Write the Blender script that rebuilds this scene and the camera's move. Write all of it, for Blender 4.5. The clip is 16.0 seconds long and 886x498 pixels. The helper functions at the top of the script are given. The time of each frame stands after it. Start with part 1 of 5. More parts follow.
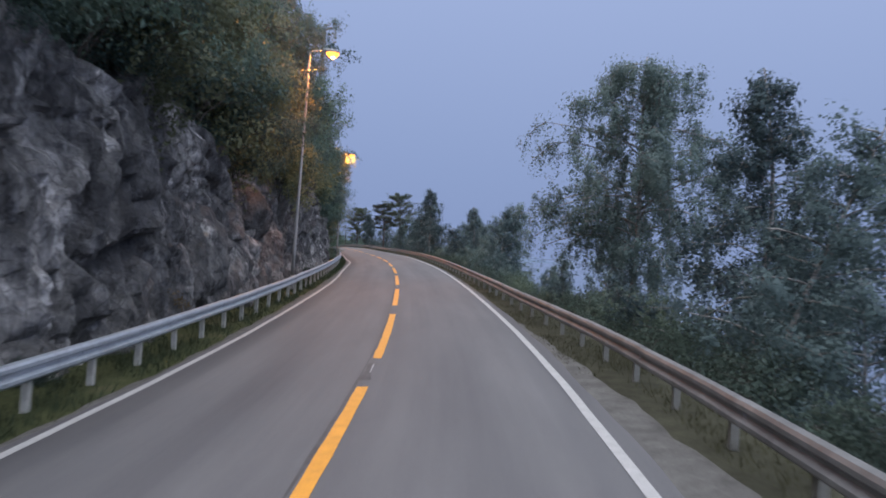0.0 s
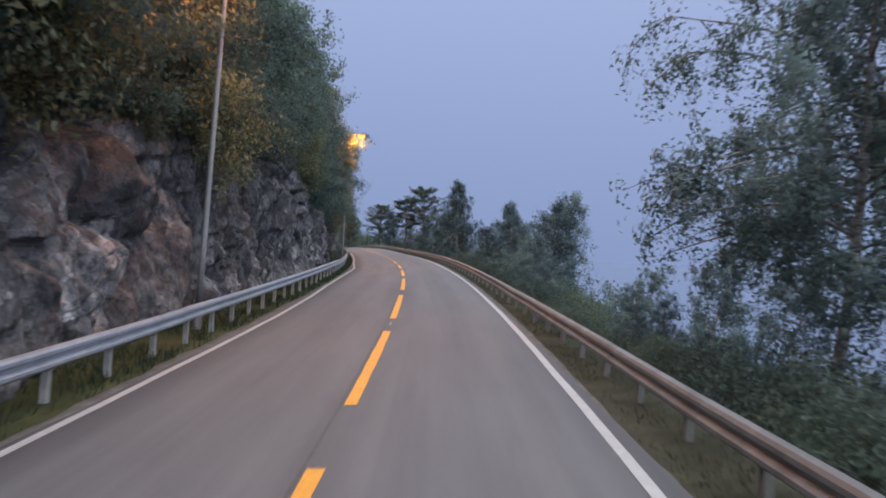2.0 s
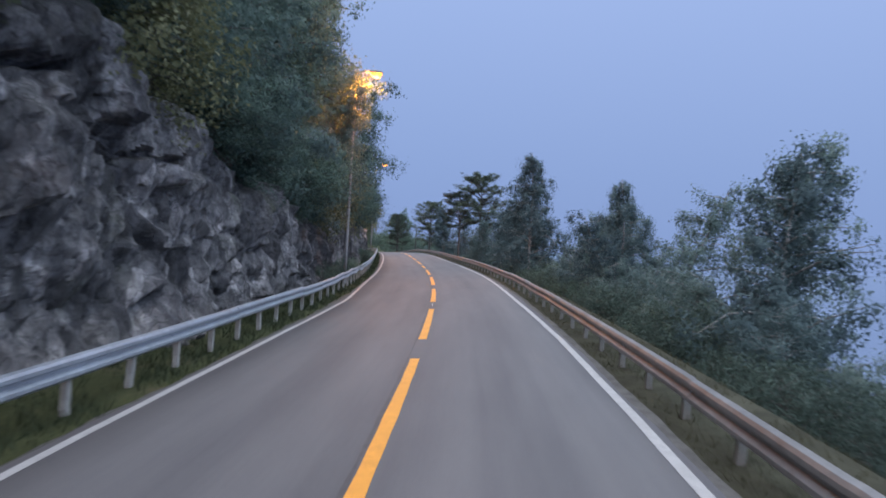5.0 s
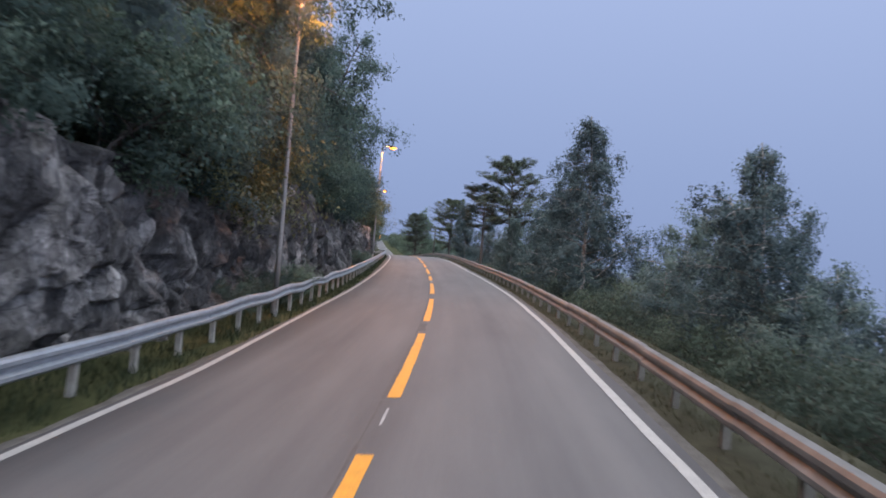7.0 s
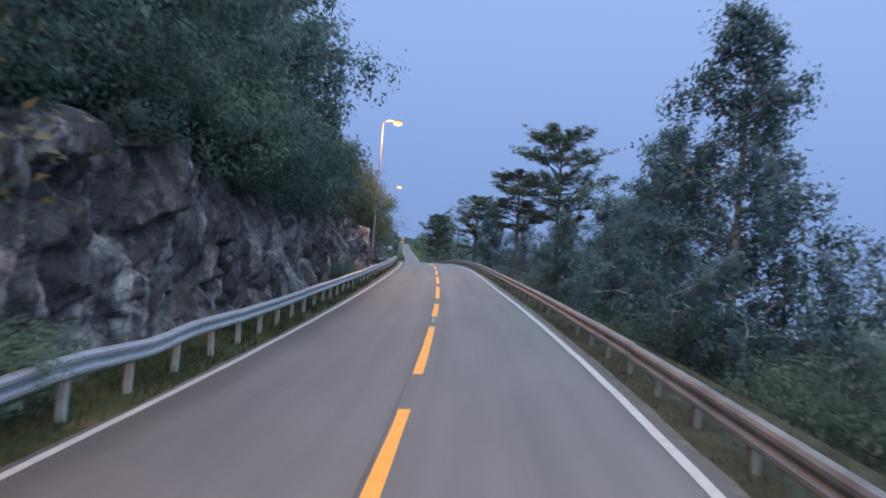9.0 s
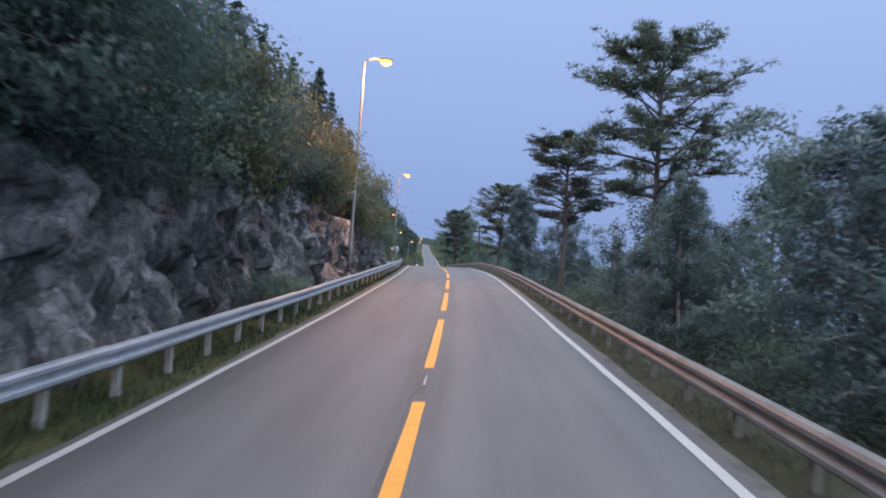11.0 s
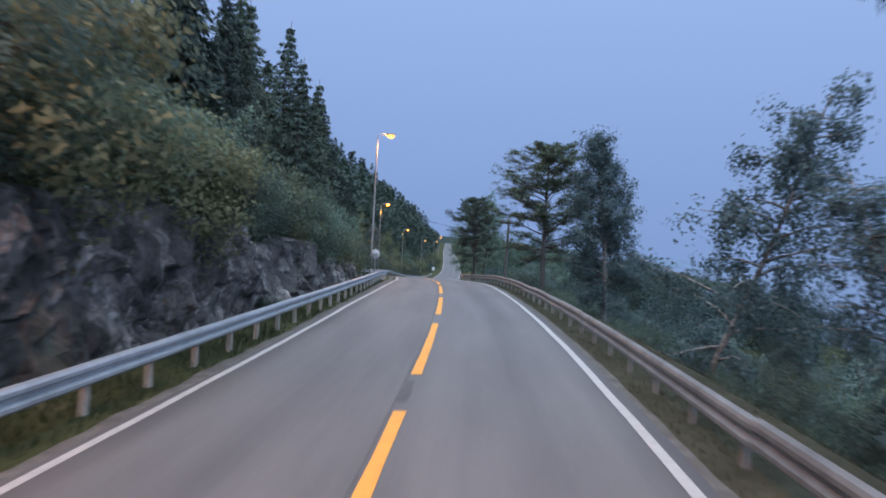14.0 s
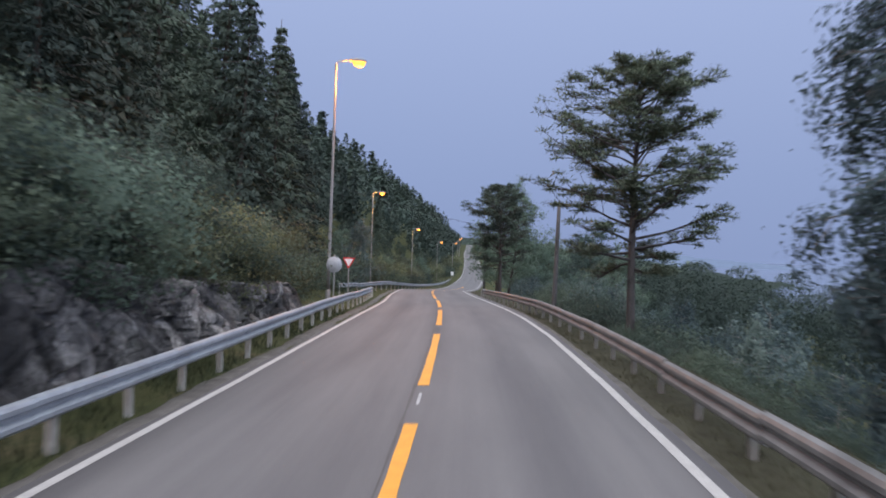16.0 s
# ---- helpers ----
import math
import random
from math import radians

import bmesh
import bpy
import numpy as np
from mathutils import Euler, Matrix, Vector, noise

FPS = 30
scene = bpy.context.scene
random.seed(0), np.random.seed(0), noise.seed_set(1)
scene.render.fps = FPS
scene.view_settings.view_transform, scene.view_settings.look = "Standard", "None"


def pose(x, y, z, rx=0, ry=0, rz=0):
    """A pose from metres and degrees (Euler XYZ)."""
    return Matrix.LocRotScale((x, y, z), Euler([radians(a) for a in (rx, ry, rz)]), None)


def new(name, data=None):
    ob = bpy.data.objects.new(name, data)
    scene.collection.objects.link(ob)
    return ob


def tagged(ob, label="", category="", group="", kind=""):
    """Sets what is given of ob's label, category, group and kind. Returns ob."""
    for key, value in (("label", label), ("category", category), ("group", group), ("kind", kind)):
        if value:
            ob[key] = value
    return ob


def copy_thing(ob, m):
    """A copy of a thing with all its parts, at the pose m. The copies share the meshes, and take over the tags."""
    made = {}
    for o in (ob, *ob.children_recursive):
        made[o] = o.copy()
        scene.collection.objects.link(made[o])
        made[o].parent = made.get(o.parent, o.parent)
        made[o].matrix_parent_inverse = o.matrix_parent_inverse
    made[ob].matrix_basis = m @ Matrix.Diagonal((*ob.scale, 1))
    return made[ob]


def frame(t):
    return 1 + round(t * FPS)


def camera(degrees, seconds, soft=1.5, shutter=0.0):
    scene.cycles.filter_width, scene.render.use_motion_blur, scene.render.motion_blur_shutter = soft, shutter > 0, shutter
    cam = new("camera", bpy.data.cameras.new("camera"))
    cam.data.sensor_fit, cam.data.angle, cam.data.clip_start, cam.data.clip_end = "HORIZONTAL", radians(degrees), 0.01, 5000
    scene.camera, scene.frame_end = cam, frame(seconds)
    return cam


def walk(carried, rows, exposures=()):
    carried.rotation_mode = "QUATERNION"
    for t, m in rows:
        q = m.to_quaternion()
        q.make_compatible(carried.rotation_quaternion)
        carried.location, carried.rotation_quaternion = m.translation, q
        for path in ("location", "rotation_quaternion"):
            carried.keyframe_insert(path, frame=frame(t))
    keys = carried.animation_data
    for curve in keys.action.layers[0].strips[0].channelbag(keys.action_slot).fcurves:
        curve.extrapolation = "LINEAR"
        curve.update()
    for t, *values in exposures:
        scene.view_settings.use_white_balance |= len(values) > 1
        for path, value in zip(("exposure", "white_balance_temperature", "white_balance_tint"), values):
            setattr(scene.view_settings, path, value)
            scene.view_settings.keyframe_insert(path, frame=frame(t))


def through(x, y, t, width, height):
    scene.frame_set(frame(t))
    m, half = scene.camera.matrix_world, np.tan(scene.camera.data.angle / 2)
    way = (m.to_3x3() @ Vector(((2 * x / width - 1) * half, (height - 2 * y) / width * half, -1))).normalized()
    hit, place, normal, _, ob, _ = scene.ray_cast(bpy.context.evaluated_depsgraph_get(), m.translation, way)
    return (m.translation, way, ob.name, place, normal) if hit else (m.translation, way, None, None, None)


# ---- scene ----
cam = camera(58.0, 16.0, 1.8, 0.4)
METRES, EYE, TILT, LEAN, TURN = 157.2, 2.21, 0.0, -2.9, 0.0
ROWS = [
    (0.0, 0.00000, 0.00000, 0.00000, -0.00, 0.00, 0.00),
    (0.5, 0.00069, 0.02390, 0.00023, 0.30, -0.12, -0.09),
    (1.0, 0.00085, 0.04860, 0.00054, 0.71, -0.14, -0.30),
    (1.5, 0.00077, 0.07410, 0.00101, 1.38, -0.18, -0.30),
    (2.0, 0.00007, 0.10050, 0.00124, 2.14, 0.02, -0.34),
    (2.5, -0.00108, 0.12760, 0.00170, 3.22, 0.40, -0.18),
    (3.0, -0.00255, 0.15490, 0.00208, 4.31, 0.37, -0.19),
    (3.5, -0.00417, 0.18310, 0.00255, 5.17, 0.23, -0.20),
    (4.0, -0.00564, 0.21200, 0.00316, 5.83, 0.21, -0.13),
    (4.5, -0.00726, 0.24170, 0.00355, 6.16, 0.09, -0.27),
    (5.0, -0.00904, 0.27070, 0.00410, 6.42, 0.16, -0.33),
    (7.5, -0.02094, 0.41130, 0.00510, 8.65, 0.54, -2.21),
    (8.0, -0.02419, 0.44010, 0.00595, 9.25, 0.69, -2.01),
    (8.5, -0.02781, 0.46950, 0.00673, 9.69, 0.58, -1.81),
    (9.0, -0.03191, 0.49980, 0.00742, 10.21, 0.60, -1.70),
    (11.5, -0.05625, 0.65150, 0.00927, 12.04, 0.60, -0.91),
    (12.0, -0.06205, 0.68720, 0.01028, 12.34, 0.59, -0.66),
    (12.5, -0.06815, 0.72380, 0.01120, 12.65, 0.62, -0.36),
    (13.0, -0.07464, 0.76120, 0.01213, 12.92, 0.62, -0.26),
    (13.5, -0.08144, 0.79930, 0.01282, 13.16, 0.60, -0.04),
    (14.0, -0.08847, 0.83720, 0.01360, 13.52, 0.49, 0.01),
    (14.5, -0.09573, 0.87390, 0.01414, 13.90, 0.36, 0.08),
    (15.0, -0.10338, 0.91080, 0.01468, 14.38, 0.36, 0.43),
    (15.5, -0.11127, 0.94720, 0.01530, 14.81, 0.42, 0.69),
    (16.0, -0.11969, 0.98400, 0.01577, 15.12, 0.63, 0.87),
]
EXPOSURES = [(0.0, 0.28, 6300, 8), (1.5, 0.28, 6500, 9), (2.4, 0.4, 6300, 9), (2.9, 0.36, 6050, 7), (3.4, 0.34, 5480, 3), (4.2, 0.35, 5420, 1), (5.0, 0.4, 5850, 6), (7.4, 0.45, 6430, 8), (8.0, 0.47, 6000, 6), (9.0, 0.4, 5450, 2), (11.5, 0.55, 6250, 8), (12.5, 0.48, 6900, 11), (13.5, 0.41, 5800, 4), (14.2, 0.35, 5600, 2), (15.0, 0.3, 5900, 5), (16.0, 0.38, 6480, 9)]
walk(cam, [(t, pose(0, 0, EYE, TILT, LEAN, TURN) @ pose(METRES * x, METRES * y, METRES * z, 90 + pitch, roll, yaw)) for t, x, y, z, yaw, pitch, roll in ROWS], EXPOSURES)

# ---- sky and exposure ----
world = bpy.data.worlds.new("dusk_sky")
scene.world = world
world.use_nodes = True
wn, wl = world.node_tree.nodes, world.node_tree.links
wn.clear()
w_out = wn.new("ShaderNodeOutputWorld")
w_bg = wn.new("ShaderNodeBackground")
w_ramp = wn.new("ShaderNodeValToRGB")
w_sep = wn.new("ShaderNodeSeparateXYZ")
w_co = wn.new("ShaderNodeTexCoord")
wl.new(w_co.outputs["Generated"], w_sep.inputs[0])
wl.new(w_sep.outputs["Z"], w_ramp.inputs[0])
# unseen brighter sky behind the viewer, added to lift the rock and leaves
w_behind = wn.new("ShaderNodeMapRange")
w_behind.interpolation_type = "SMOOTHSTEP"
w_behind.inputs["From Min"].default_value, w_behind.inputs["From Max"].default_value = 0.45, -0.95
w_behind.inputs["To Min"].default_value, w_behind.inputs["To Max"].default_value = 1.0, 2.6
wl.new(w_sep.outputs["Y"], w_behind.inputs["Value"])
wl.new(w_ramp.outputs[0], w_bg.inputs["Color"])
wl.new(w_behind.outputs[0], w_bg.inputs["Strength"])
wl.new(w_bg.outputs[0], w_out.inputs["Surface"])
SKY_STOPS = [(0.0, (0.205, 0.262, 0.440)), (0.10, (0.228, 0.290, 0.478)), (0.34, (0.300, 0.366, 0.575)), (0.58, (0.85, 0.90, 1.05)), (1.0, (1.36, 1.35, 1.42))]
w_ramp.color_ramp.elements[0].position = 0.0
w_ramp.color_ramp.elements[1].position = 1.0
for _ in SKY_STOPS[2:]:
    w_ramp.color_ramp.elements.new(0.5)
for el, (p, c) in zip(w_ramp.color_ramp.elements, SKY_STOPS):
    el.position, el.color = p, (*c, 1)


# ---- materials ----
def material(name):
    m = bpy.data.materials.new(name)
    m.use_nodes = True
    n = m.node_tree.nodes
    return m, n, m.node_tree.links, n["Principled BSDF"]


def ramp(n, l, fac, stops):
    r = n.new("ShaderNodeValToRGB")
    while len(r.color_ramp.elements) < len(stops):
        r.color_ramp.elements.new(0.5)
    for el, (p, c) in zip(r.color_ramp.elements, stops):
        el.position, el.color = p, (*c, 1) if len(c) == 3 else c
    l.new(fac, r.inputs[0])
    return r.outputs[0]


def noise_tex(n, l, co, scale, detail=4.0, rough=0.6, dist=0.0):
    t = n.new("ShaderNodeTexNoise")
    t.inputs["Scale"].default_value, t.inputs["Detail"].default_value = scale, detail
    t.inputs["Roughness"].default_value, t.inputs["Distortion"].default_value = rough, dist
    if co is not None:
        l.new(co, t.inputs["Vector"])
    return t.outputs["Fac"]


def mapped(n, l, co, scale):
    m = n.new("ShaderNodeMapping")
    m.inputs["Scale"].default_value = scale
    l.new(co, m.inputs["Vector"])
    return m.outputs[0]


def mix(n, l, fac, a, b, kind="MIX"):
    m = n.new("ShaderNodeMix")
    m.data_type, m.blend_type = "RGBA", kind
    for k, v in ((0, fac), (6, a), (7, b)):
        if isinstance(v, (int, float)):
            m.inputs[k].default_value = v
        elif isinstance(v, tuple):
            m.inputs[k].default_value = (*v, 1)
        else:
            l.new(v, m.inputs[k])
    return m.outputs[2]


def bump(n, l, bsdf, height, strength, distance):
    b = n.new("ShaderNodeBump")
    b.inputs["Strength"].default_value, b.inputs["Distance"].default_value = strength, distance
    l.new(height, b.inputs["Height"])
    l.new(b.outputs[0], bsdf.inputs["Normal"])


def objco(n):
    return n.new("ShaderNodeTexCoord").outputs["Object"]


def simple(name, colour, rough=0.6, metal=0.0, vary=0.25, scale=3.0, relief=0.0):
    """A surface with two scales of uneven colour."""
    m, n, l, b = material(name)
    co = objco(n)
    a = noise_tex(n, l, co, scale, 5)
    c = noise_tex(n, l, co, scale * 9, 3)
    lo, hi = tuple(x * (1 - vary) for x in colour), tuple(min(1, x * (1 + vary)) for x in colour)
    base = ramp(n, l, a, [(0.3, lo), (0.7, hi)])
    fine = ramp(n, l, c, [(0.3, (0.82, 0.82, 0.82)), (0.7, (1.12, 1.12, 1.12))])
    l.new(mix(n, l, 1.0, base, fine, "MULTIPLY"), b.inputs["Base Color"])
    b.inputs["Roughness"].default_value, b.inputs["Metallic"].default_value = rough, metal
    if rough >= 0.9:
        b.inputs["Specular IOR Level"].default_value = 0.06
    if relief:
        bump(n, l, b, c, 0.5, relief)
    return m


def asphalt_material():
    m, n, l, b = material("worn_asphalt")
    uv = n.new("ShaderNodeUVMap").outputs[0]
    co = objco(n)
    sep = n.new("ShaderNodeSeparateXYZ")
    l.new(uv, sep.inputs[0])
    grain = noise_tex(n, l, co, 90, 3)
    blotch = noise_tex(n, l, mapped(n, l, uv, (0.9, 0.12, 1)), 1.0, 5)
    streak = noise_tex(n, l, mapped(n, l, uv, (1.6, 0.02, 1)), 1.5, 3)
    base = ramp(n, l, blotch, [(0.30, (0.098, 0.096, 0.100)), (0.55, (0.121, 0.118, 0.121)), (0.78, (0.140, 0.136, 0.138))])
    base = mix(n, l, 1.0, base, ramp(n, l, streak, [(0.32, (0.89, 0.89, 0.90)), (0.6, (1.04, 1.035, 1.03))]), "MULTIPLY")
    base = mix(n, l, 1.0, base, ramp(n, l, grain, [(0.3, (0.84, 0.84, 0.84)), (0.7, (1.14, 1.14, 1.14))]), "MULTIPLY")
    # wheel tracks: polished darker bands across the carriageway
    track = n.new("ShaderNodeMath")
    track.operation = "ABSOLUTE"
    off = n.new("ShaderNodeMath")
    off.operation = "WRAP"
    off.inputs[1].default_value, off.inputs[2].default_value = 0.8, -0.8
    l.new(sep.outputs["X"], off.inputs[0])
    l.new(off.outputs[0], track.inputs[0])
    band = ramp(n, l, track.outputs[0], [(0.0, (0.72, 0.72, 0.74)), (0.22, (0.80, 0.80, 0.82)), (0.5, (1, 1, 1))])
    wob = noise_tex(n, l, mapped(n, l, uv, (0.35, 0.035, 1)), 1.0, 4)
    fac = ramp(n, l, wob, [(0.38, (0, 0, 0)), (0.66, (1, 1, 1))])
    base = mix(n, l, fac, base, mix(n, l, 1.0, base, band, "MULTIPLY"))
    l.new(base, b.inputs["Base Color"])
    b.inputs["Roughness"].default_value = 0.72
    b.inputs["Specular IOR Level"].default_value = 0.35
    bump(n, l, b, grain, 0.35, 0.004)
    return m


def rock_material():
    m, n, l, b = material("fractured_rock")
    co = objco(n)
    big = noise_tex(n, l, co, 0.35, 4, 0.6)
    mid = noise_tex(n, l, co, 1.6, 6, 0.65, 0.6)
    fine = noise_tex(n, l, co, 11, 6, 0.7)
    seep = noise_tex(n, l, mapped(n, l, co, (0.9, 0.9, 0.12)), 1.3, 4)
    isl = n.new("ShaderNodeAttribute")
    isl.attribute_name = "block"
    base = ramp(n, l, mid, [(0.25, (0.052, 0.051, 0.053)), (0.46, (0.126, 0.125, 0.129)), (0.62, (0.198, 0.196, 0.201)), (0.78, (0.34, 0.337, 0.338))])
    base = mix(n, l, 1.0, base, ramp(n, l, isl.outputs["Fac"], [(0.28, (0.46, 0.45, 0.45)), (0.5, (0.97, 0.95, 0.92)), (0.72, (1.75, 1.70, 1.64))]), "MULTIPLY")
    base = mix(n, l, 1.0, base, ramp(n, l, fine, [(0.3, (0.70, 0.70, 0.70)), (0.72, (1.22, 1.22, 1.22))]), "MULTIPLY")
    base = mix(n, l, ramp(n, l, seep, [(0.49, (0, 0, 0)), (0.62, (0.75, 0.75, 0.75))]), base, (0.036, 0.036, 0.041))
    moss = ramp(n, l, big, [(0.60, (0, 0, 0)), (0.72, (0.65, 0.65, 0.65))])
    base = mix(n, l, moss, base, (0.055, 0.062, 0.034))
    rust = noise_tex(n, l, co, 0.8, 3)
    base = mix(n, l, ramp(n, l, rust, [(0.70, (0, 0, 0)), (0.78, (0.55, 0.55, 0.55))]), base, (0.20, 0.12, 0.055))
    l.new(base, b.inputs["Base Color"])
    b.inputs["Roughness"].default_value = 0.8
    chip = n.new("ShaderNodeTexVoronoi")
    chip.feature = "DISTANCE_TO_EDGE"
    chip.inputs["Scale"].default_value = 2.6
    warped = mix(n, l, 0.35, mapped(n, l, co, (1.2, 1.2, 0.7)), mid, "ADD")
    l.new(warped, chip.inputs["Vector"])
    crack = ramp(n, l, chip.outputs["Distance"], [(0.0, (0.30, 0.30, 0.30)), (0.05, (1, 1, 1))])
    base = mix(n, l, 0.8, base, crack, "MULTIPLY")
    l.new(base, b.inputs["Base Color"])
    # chips: each cell of broken rock is a small plane with a tilt and tone of its own
    total = None
    for size, amount in ((1.7, 0.24), (4.2, 0.11), (9.5, 0.045)):
        cell = n.new("ShaderNodeTexVoronoi")
        cell.inputs["Scale"].default_value = 1.0
        scaled = mapped(n, l, warped, (size, size, size * 0.75))
        l.new(scaled, cell.inputs["Vector"])
        sub = n.new("ShaderNodeVectorMath")
        sub.operation = "SUBTRACT"
        l.new(scaled, sub.inputs[0])
        l.new(cell.outputs["Position"], sub.inputs[1])
        tilt = n.new("ShaderNodeVectorMath")
        tilt.operation = "SUBTRACT"
        l.new(cell.outputs["Color"], tilt.inputs[0])
        tilt.inputs[1].default_value = (0.5, 0.5, 0.5)
        dot = n.new("ShaderNodeVectorMath")
        dot.operation = "DOT_PRODUCT"
        l.new(sub.outputs[0], dot.inputs[0])
        l.new(tilt.outputs[0], dot.inputs[1])
        add = n.new("ShaderNodeMath")
        add.operation = "MULTIPLY_ADD"
        l.new(dot.outputs["Value"], add.inputs[0])
        add.inputs[1].default_value = amount * 2.2
        if total is None:
            l.new(cell.outputs["Color"], (grey := n.new("ShaderNodeSeparateColor")).inputs[0])
            base = mix(n, l, 0.75, base, ramp(n, l, grey.outputs[0], [(0.0, (0.34, 0.34, 0.35)), (0.55, (0.90, 0.90, 0.90)), (1.0, (1.6, 1.59, 1.57))]), "MULTIPLY")
            l.new(base, b.inputs["Base Color"])
        else:
            l.new(total, add.inputs[2])
            if size < 5:
                l.new(cell.outputs["Color"], (tint := n.new("ShaderNodeSeparateColor")).inputs[0])
                base = mix(n, l, 0.6, base, ramp(n, l, tint.outputs[1], [(0.0, (0.42, 0.42, 0.43)), (0.6, (0.95, 0.95, 0.95)), (0.86, (1.2, 1.2, 1.2)), (1.0, (1.8, 1.8, 1.78))]), "MULTIPLY")
                l.new(base, b.inputs["Base Color"])
        total = add.outputs[0]
    rel = n.new("ShaderNodeMath")
    rel.operation = "MULTIPLY_ADD"
    l.new(fine, rel.inputs[0])
    rel.inputs[1].default_value = 0.05
    l.new(total, rel.inputs[2])
    bump(n, l, b, rel.outputs[0], 1.0, 1.0)
    return m


def leaf_material(name, dark, light, rough=0.46, through=0.38):
    m, n, l, b = material(name)
    geo = n.new("ShaderNodeNewGeometry")
    info = n.new("ShaderNodeObjectInfo")
    c = ramp(n, l, geo.outputs["Random Per Island"], [(0.0, tuple(0.72 * x + 0.28 * y for x, y in zip(dark, light))), (0.85, tuple(0.5 * x + 0.5 * y for x, y in zip(dark, light))), (1.0, tuple(0.25 * x + 0.75 * y for x, y in zip(dark, light)))])
    t = ramp(n, l, info.outputs["Random"], [(0.0, (0.55, 0.58, 0.62)), (0.5, (0.95, 0.97, 0.98)), (1.0, (1.38, 1.32, 1.15))])
    c = mix(n, l, 1.0, c, t, "MULTIPLY")
    l.new(c, b.inputs["Base Color"])
    b.inputs["Roughness"].default_value = rough
    b.inputs["Specular IOR Level"].default_value = 0.15
    tr = n.new("ShaderNodeBsdfTranslucent")
    l.new(c, tr.inputs["Color"])
    mx = n.new("ShaderNodeMixShader")
    mx.inputs[0].default_value = through
    l.new(b.outputs[0], mx.inputs[1])
    l.new(tr.outputs[0], mx.inputs[2])
    l.new(mx.outputs[0], n["Material Output"].inputs["Surface"])
    return m


def ground_material():
    m, n, l, b = material("grassy_soil")
    co = objco(n)
    a = noise_tex(n, l, co, 0.6, 6)
    c = noise_tex(n, l, co, 14, 5, 0.7)
    base = ramp(n, l, a, [(0.3, (0.035, 0.042, 0.020)), (0.55, (0.060, 0.066, 0.032)), (0.75, (0.105, 0.092, 0.058))])
    base = mix(n, l, 1.0, base, ramp(n, l, c, [(0.3, (0.6, 0.6, 0.6)), (0.7, (1.3, 1.3, 1.25))]), "MULTIPLY")
    l.new(base, b.inputs["Base Color"])
    b.inputs["Roughness"].default_value = 0.95
    b.inputs["Specular IOR Level"].default_value = 0.06
    bump(n, l, b, c, 0.8, 0.05)
    return m


def bark_material(name, dark, light, stretch=(1, 1, 0.25), scale=9):
    m, n, l, b = material(name)
    co = objco(n)
    a = noise_tex(n, l, mapped(n, l, co, stretch), scale, 5, 0.7)
    l.new(ramp(n, l, a, [(0.35, dark), (0.62, light)]), b.inputs["Base Color"])
    b.inputs["Roughness"].default_value = 0.85
    bump(n, l, b, a, 0.8, 0.02)
    return m


def glow_material(name, colour, strength):
    m, n, l, b = material(name)
    b.inputs["Base Color"].default_value = (*colour, 1)
    b.inputs["Emission Color"].default_value = (*colour, 1)
    b.inputs["Emission Strength"].default_value = strength
    return m


def water_material():
    m, n, l, b = material("still_fjord_water")
    co = objco(n)
    w = noise_tex(n, l, co, 0.25, 4)
    b.inputs["Base Color"].default_value = (0.095, 0.125, 0.192, 1)
    b.inputs["Roughness"].default_value = 0.22
    b.inputs["IOR"].default_value = 1.45
    bump(n, l, b, w, 0.15, 0.1)
    return m


ASPHALT, ROCK, SOIL, WATER = asphalt_material(), rock_material(), ground_material(), water_material()
GRAVEL = simple("verge_gravel", (0.115, 0.110, 0.104), 0.92, 0, 0.3, 2.5, 0.02)
DIRT = simple("brown_verge_dirt", (0.050, 0.049, 0.034), 0.95, 0, 0.35, 1.6, 0.02)
# darker copy of the bush leaves, with the scrub's shade put into the colour
LEAF_SCRUB = leaf_material("shade_tinted_scrub_leaves", (0.046, 0.067, 0.053), (0.132, 0.172, 0.136), 0.6, 0.4)
WHITE = simple("worn_white_paint", (0.37, 0.36, 0.352), 0.6, 0, 0.12, 5)
YELLOW = simple("yellow_road_paint", (0.66, 0.285, 0.028), 0.6, 0, 0.12, 5)
TAR = simple("fresh_bitumen_patch", (0.062, 0.060, 0.062), 0.7, 0, 0.3, 6)
STEEL = simple("dull_galvanised_steel", (0.335, 0.365, 0.405), 0.48, 0.55, 0.16, 1.4, 0.002)
STEEL_OLD = simple("weathered_brown_grey_steel", (0.165, 0.162, 0.160), 0.5, 0.4, 0.34, 1.2, 0.004)
POST = simple("pale_weathered_post", (0.33, 0.32, 0.29), 0.75, 0.1, 0.25, 4, 0.004)
POST_DARK = simple("grimy_rail_post", (0.18, 0.172, 0.15), 0.8, 0.1, 0.3, 4, 0.004)
OLD_PAINT = simple("faded_paint_scrap", (0.34, 0.34, 0.34), 0.7, 0, 0.25, 9)
POLE = simple("grey_lamp_pole_steel", (0.30, 0.29, 0.28), 0.5, 0.4, 0.15, 2)
HEAD = simple("lamp_housing_grey", (0.25, 0.25, 0.26), 0.5, 0.1, 0.1, 4)
SIGN_BACK = simple("grey_sign_back", (0.38, 0.39, 0.40), 0.5, 0.3, 0.1, 3)
SIGN_WHITE = simple("sign_white", (0.75, 0.75, 0.74), 0.45, 0, 0.05, 3)
SIGN_RED = simple("sign_red", (0.50, 0.04, 0.04), 0.45, 0, 0.1, 3)
TIMBER = bark_material("tarred_pole_timber", (0.04, 0.040, 0.041), (0.095, 0.092, 0.09))
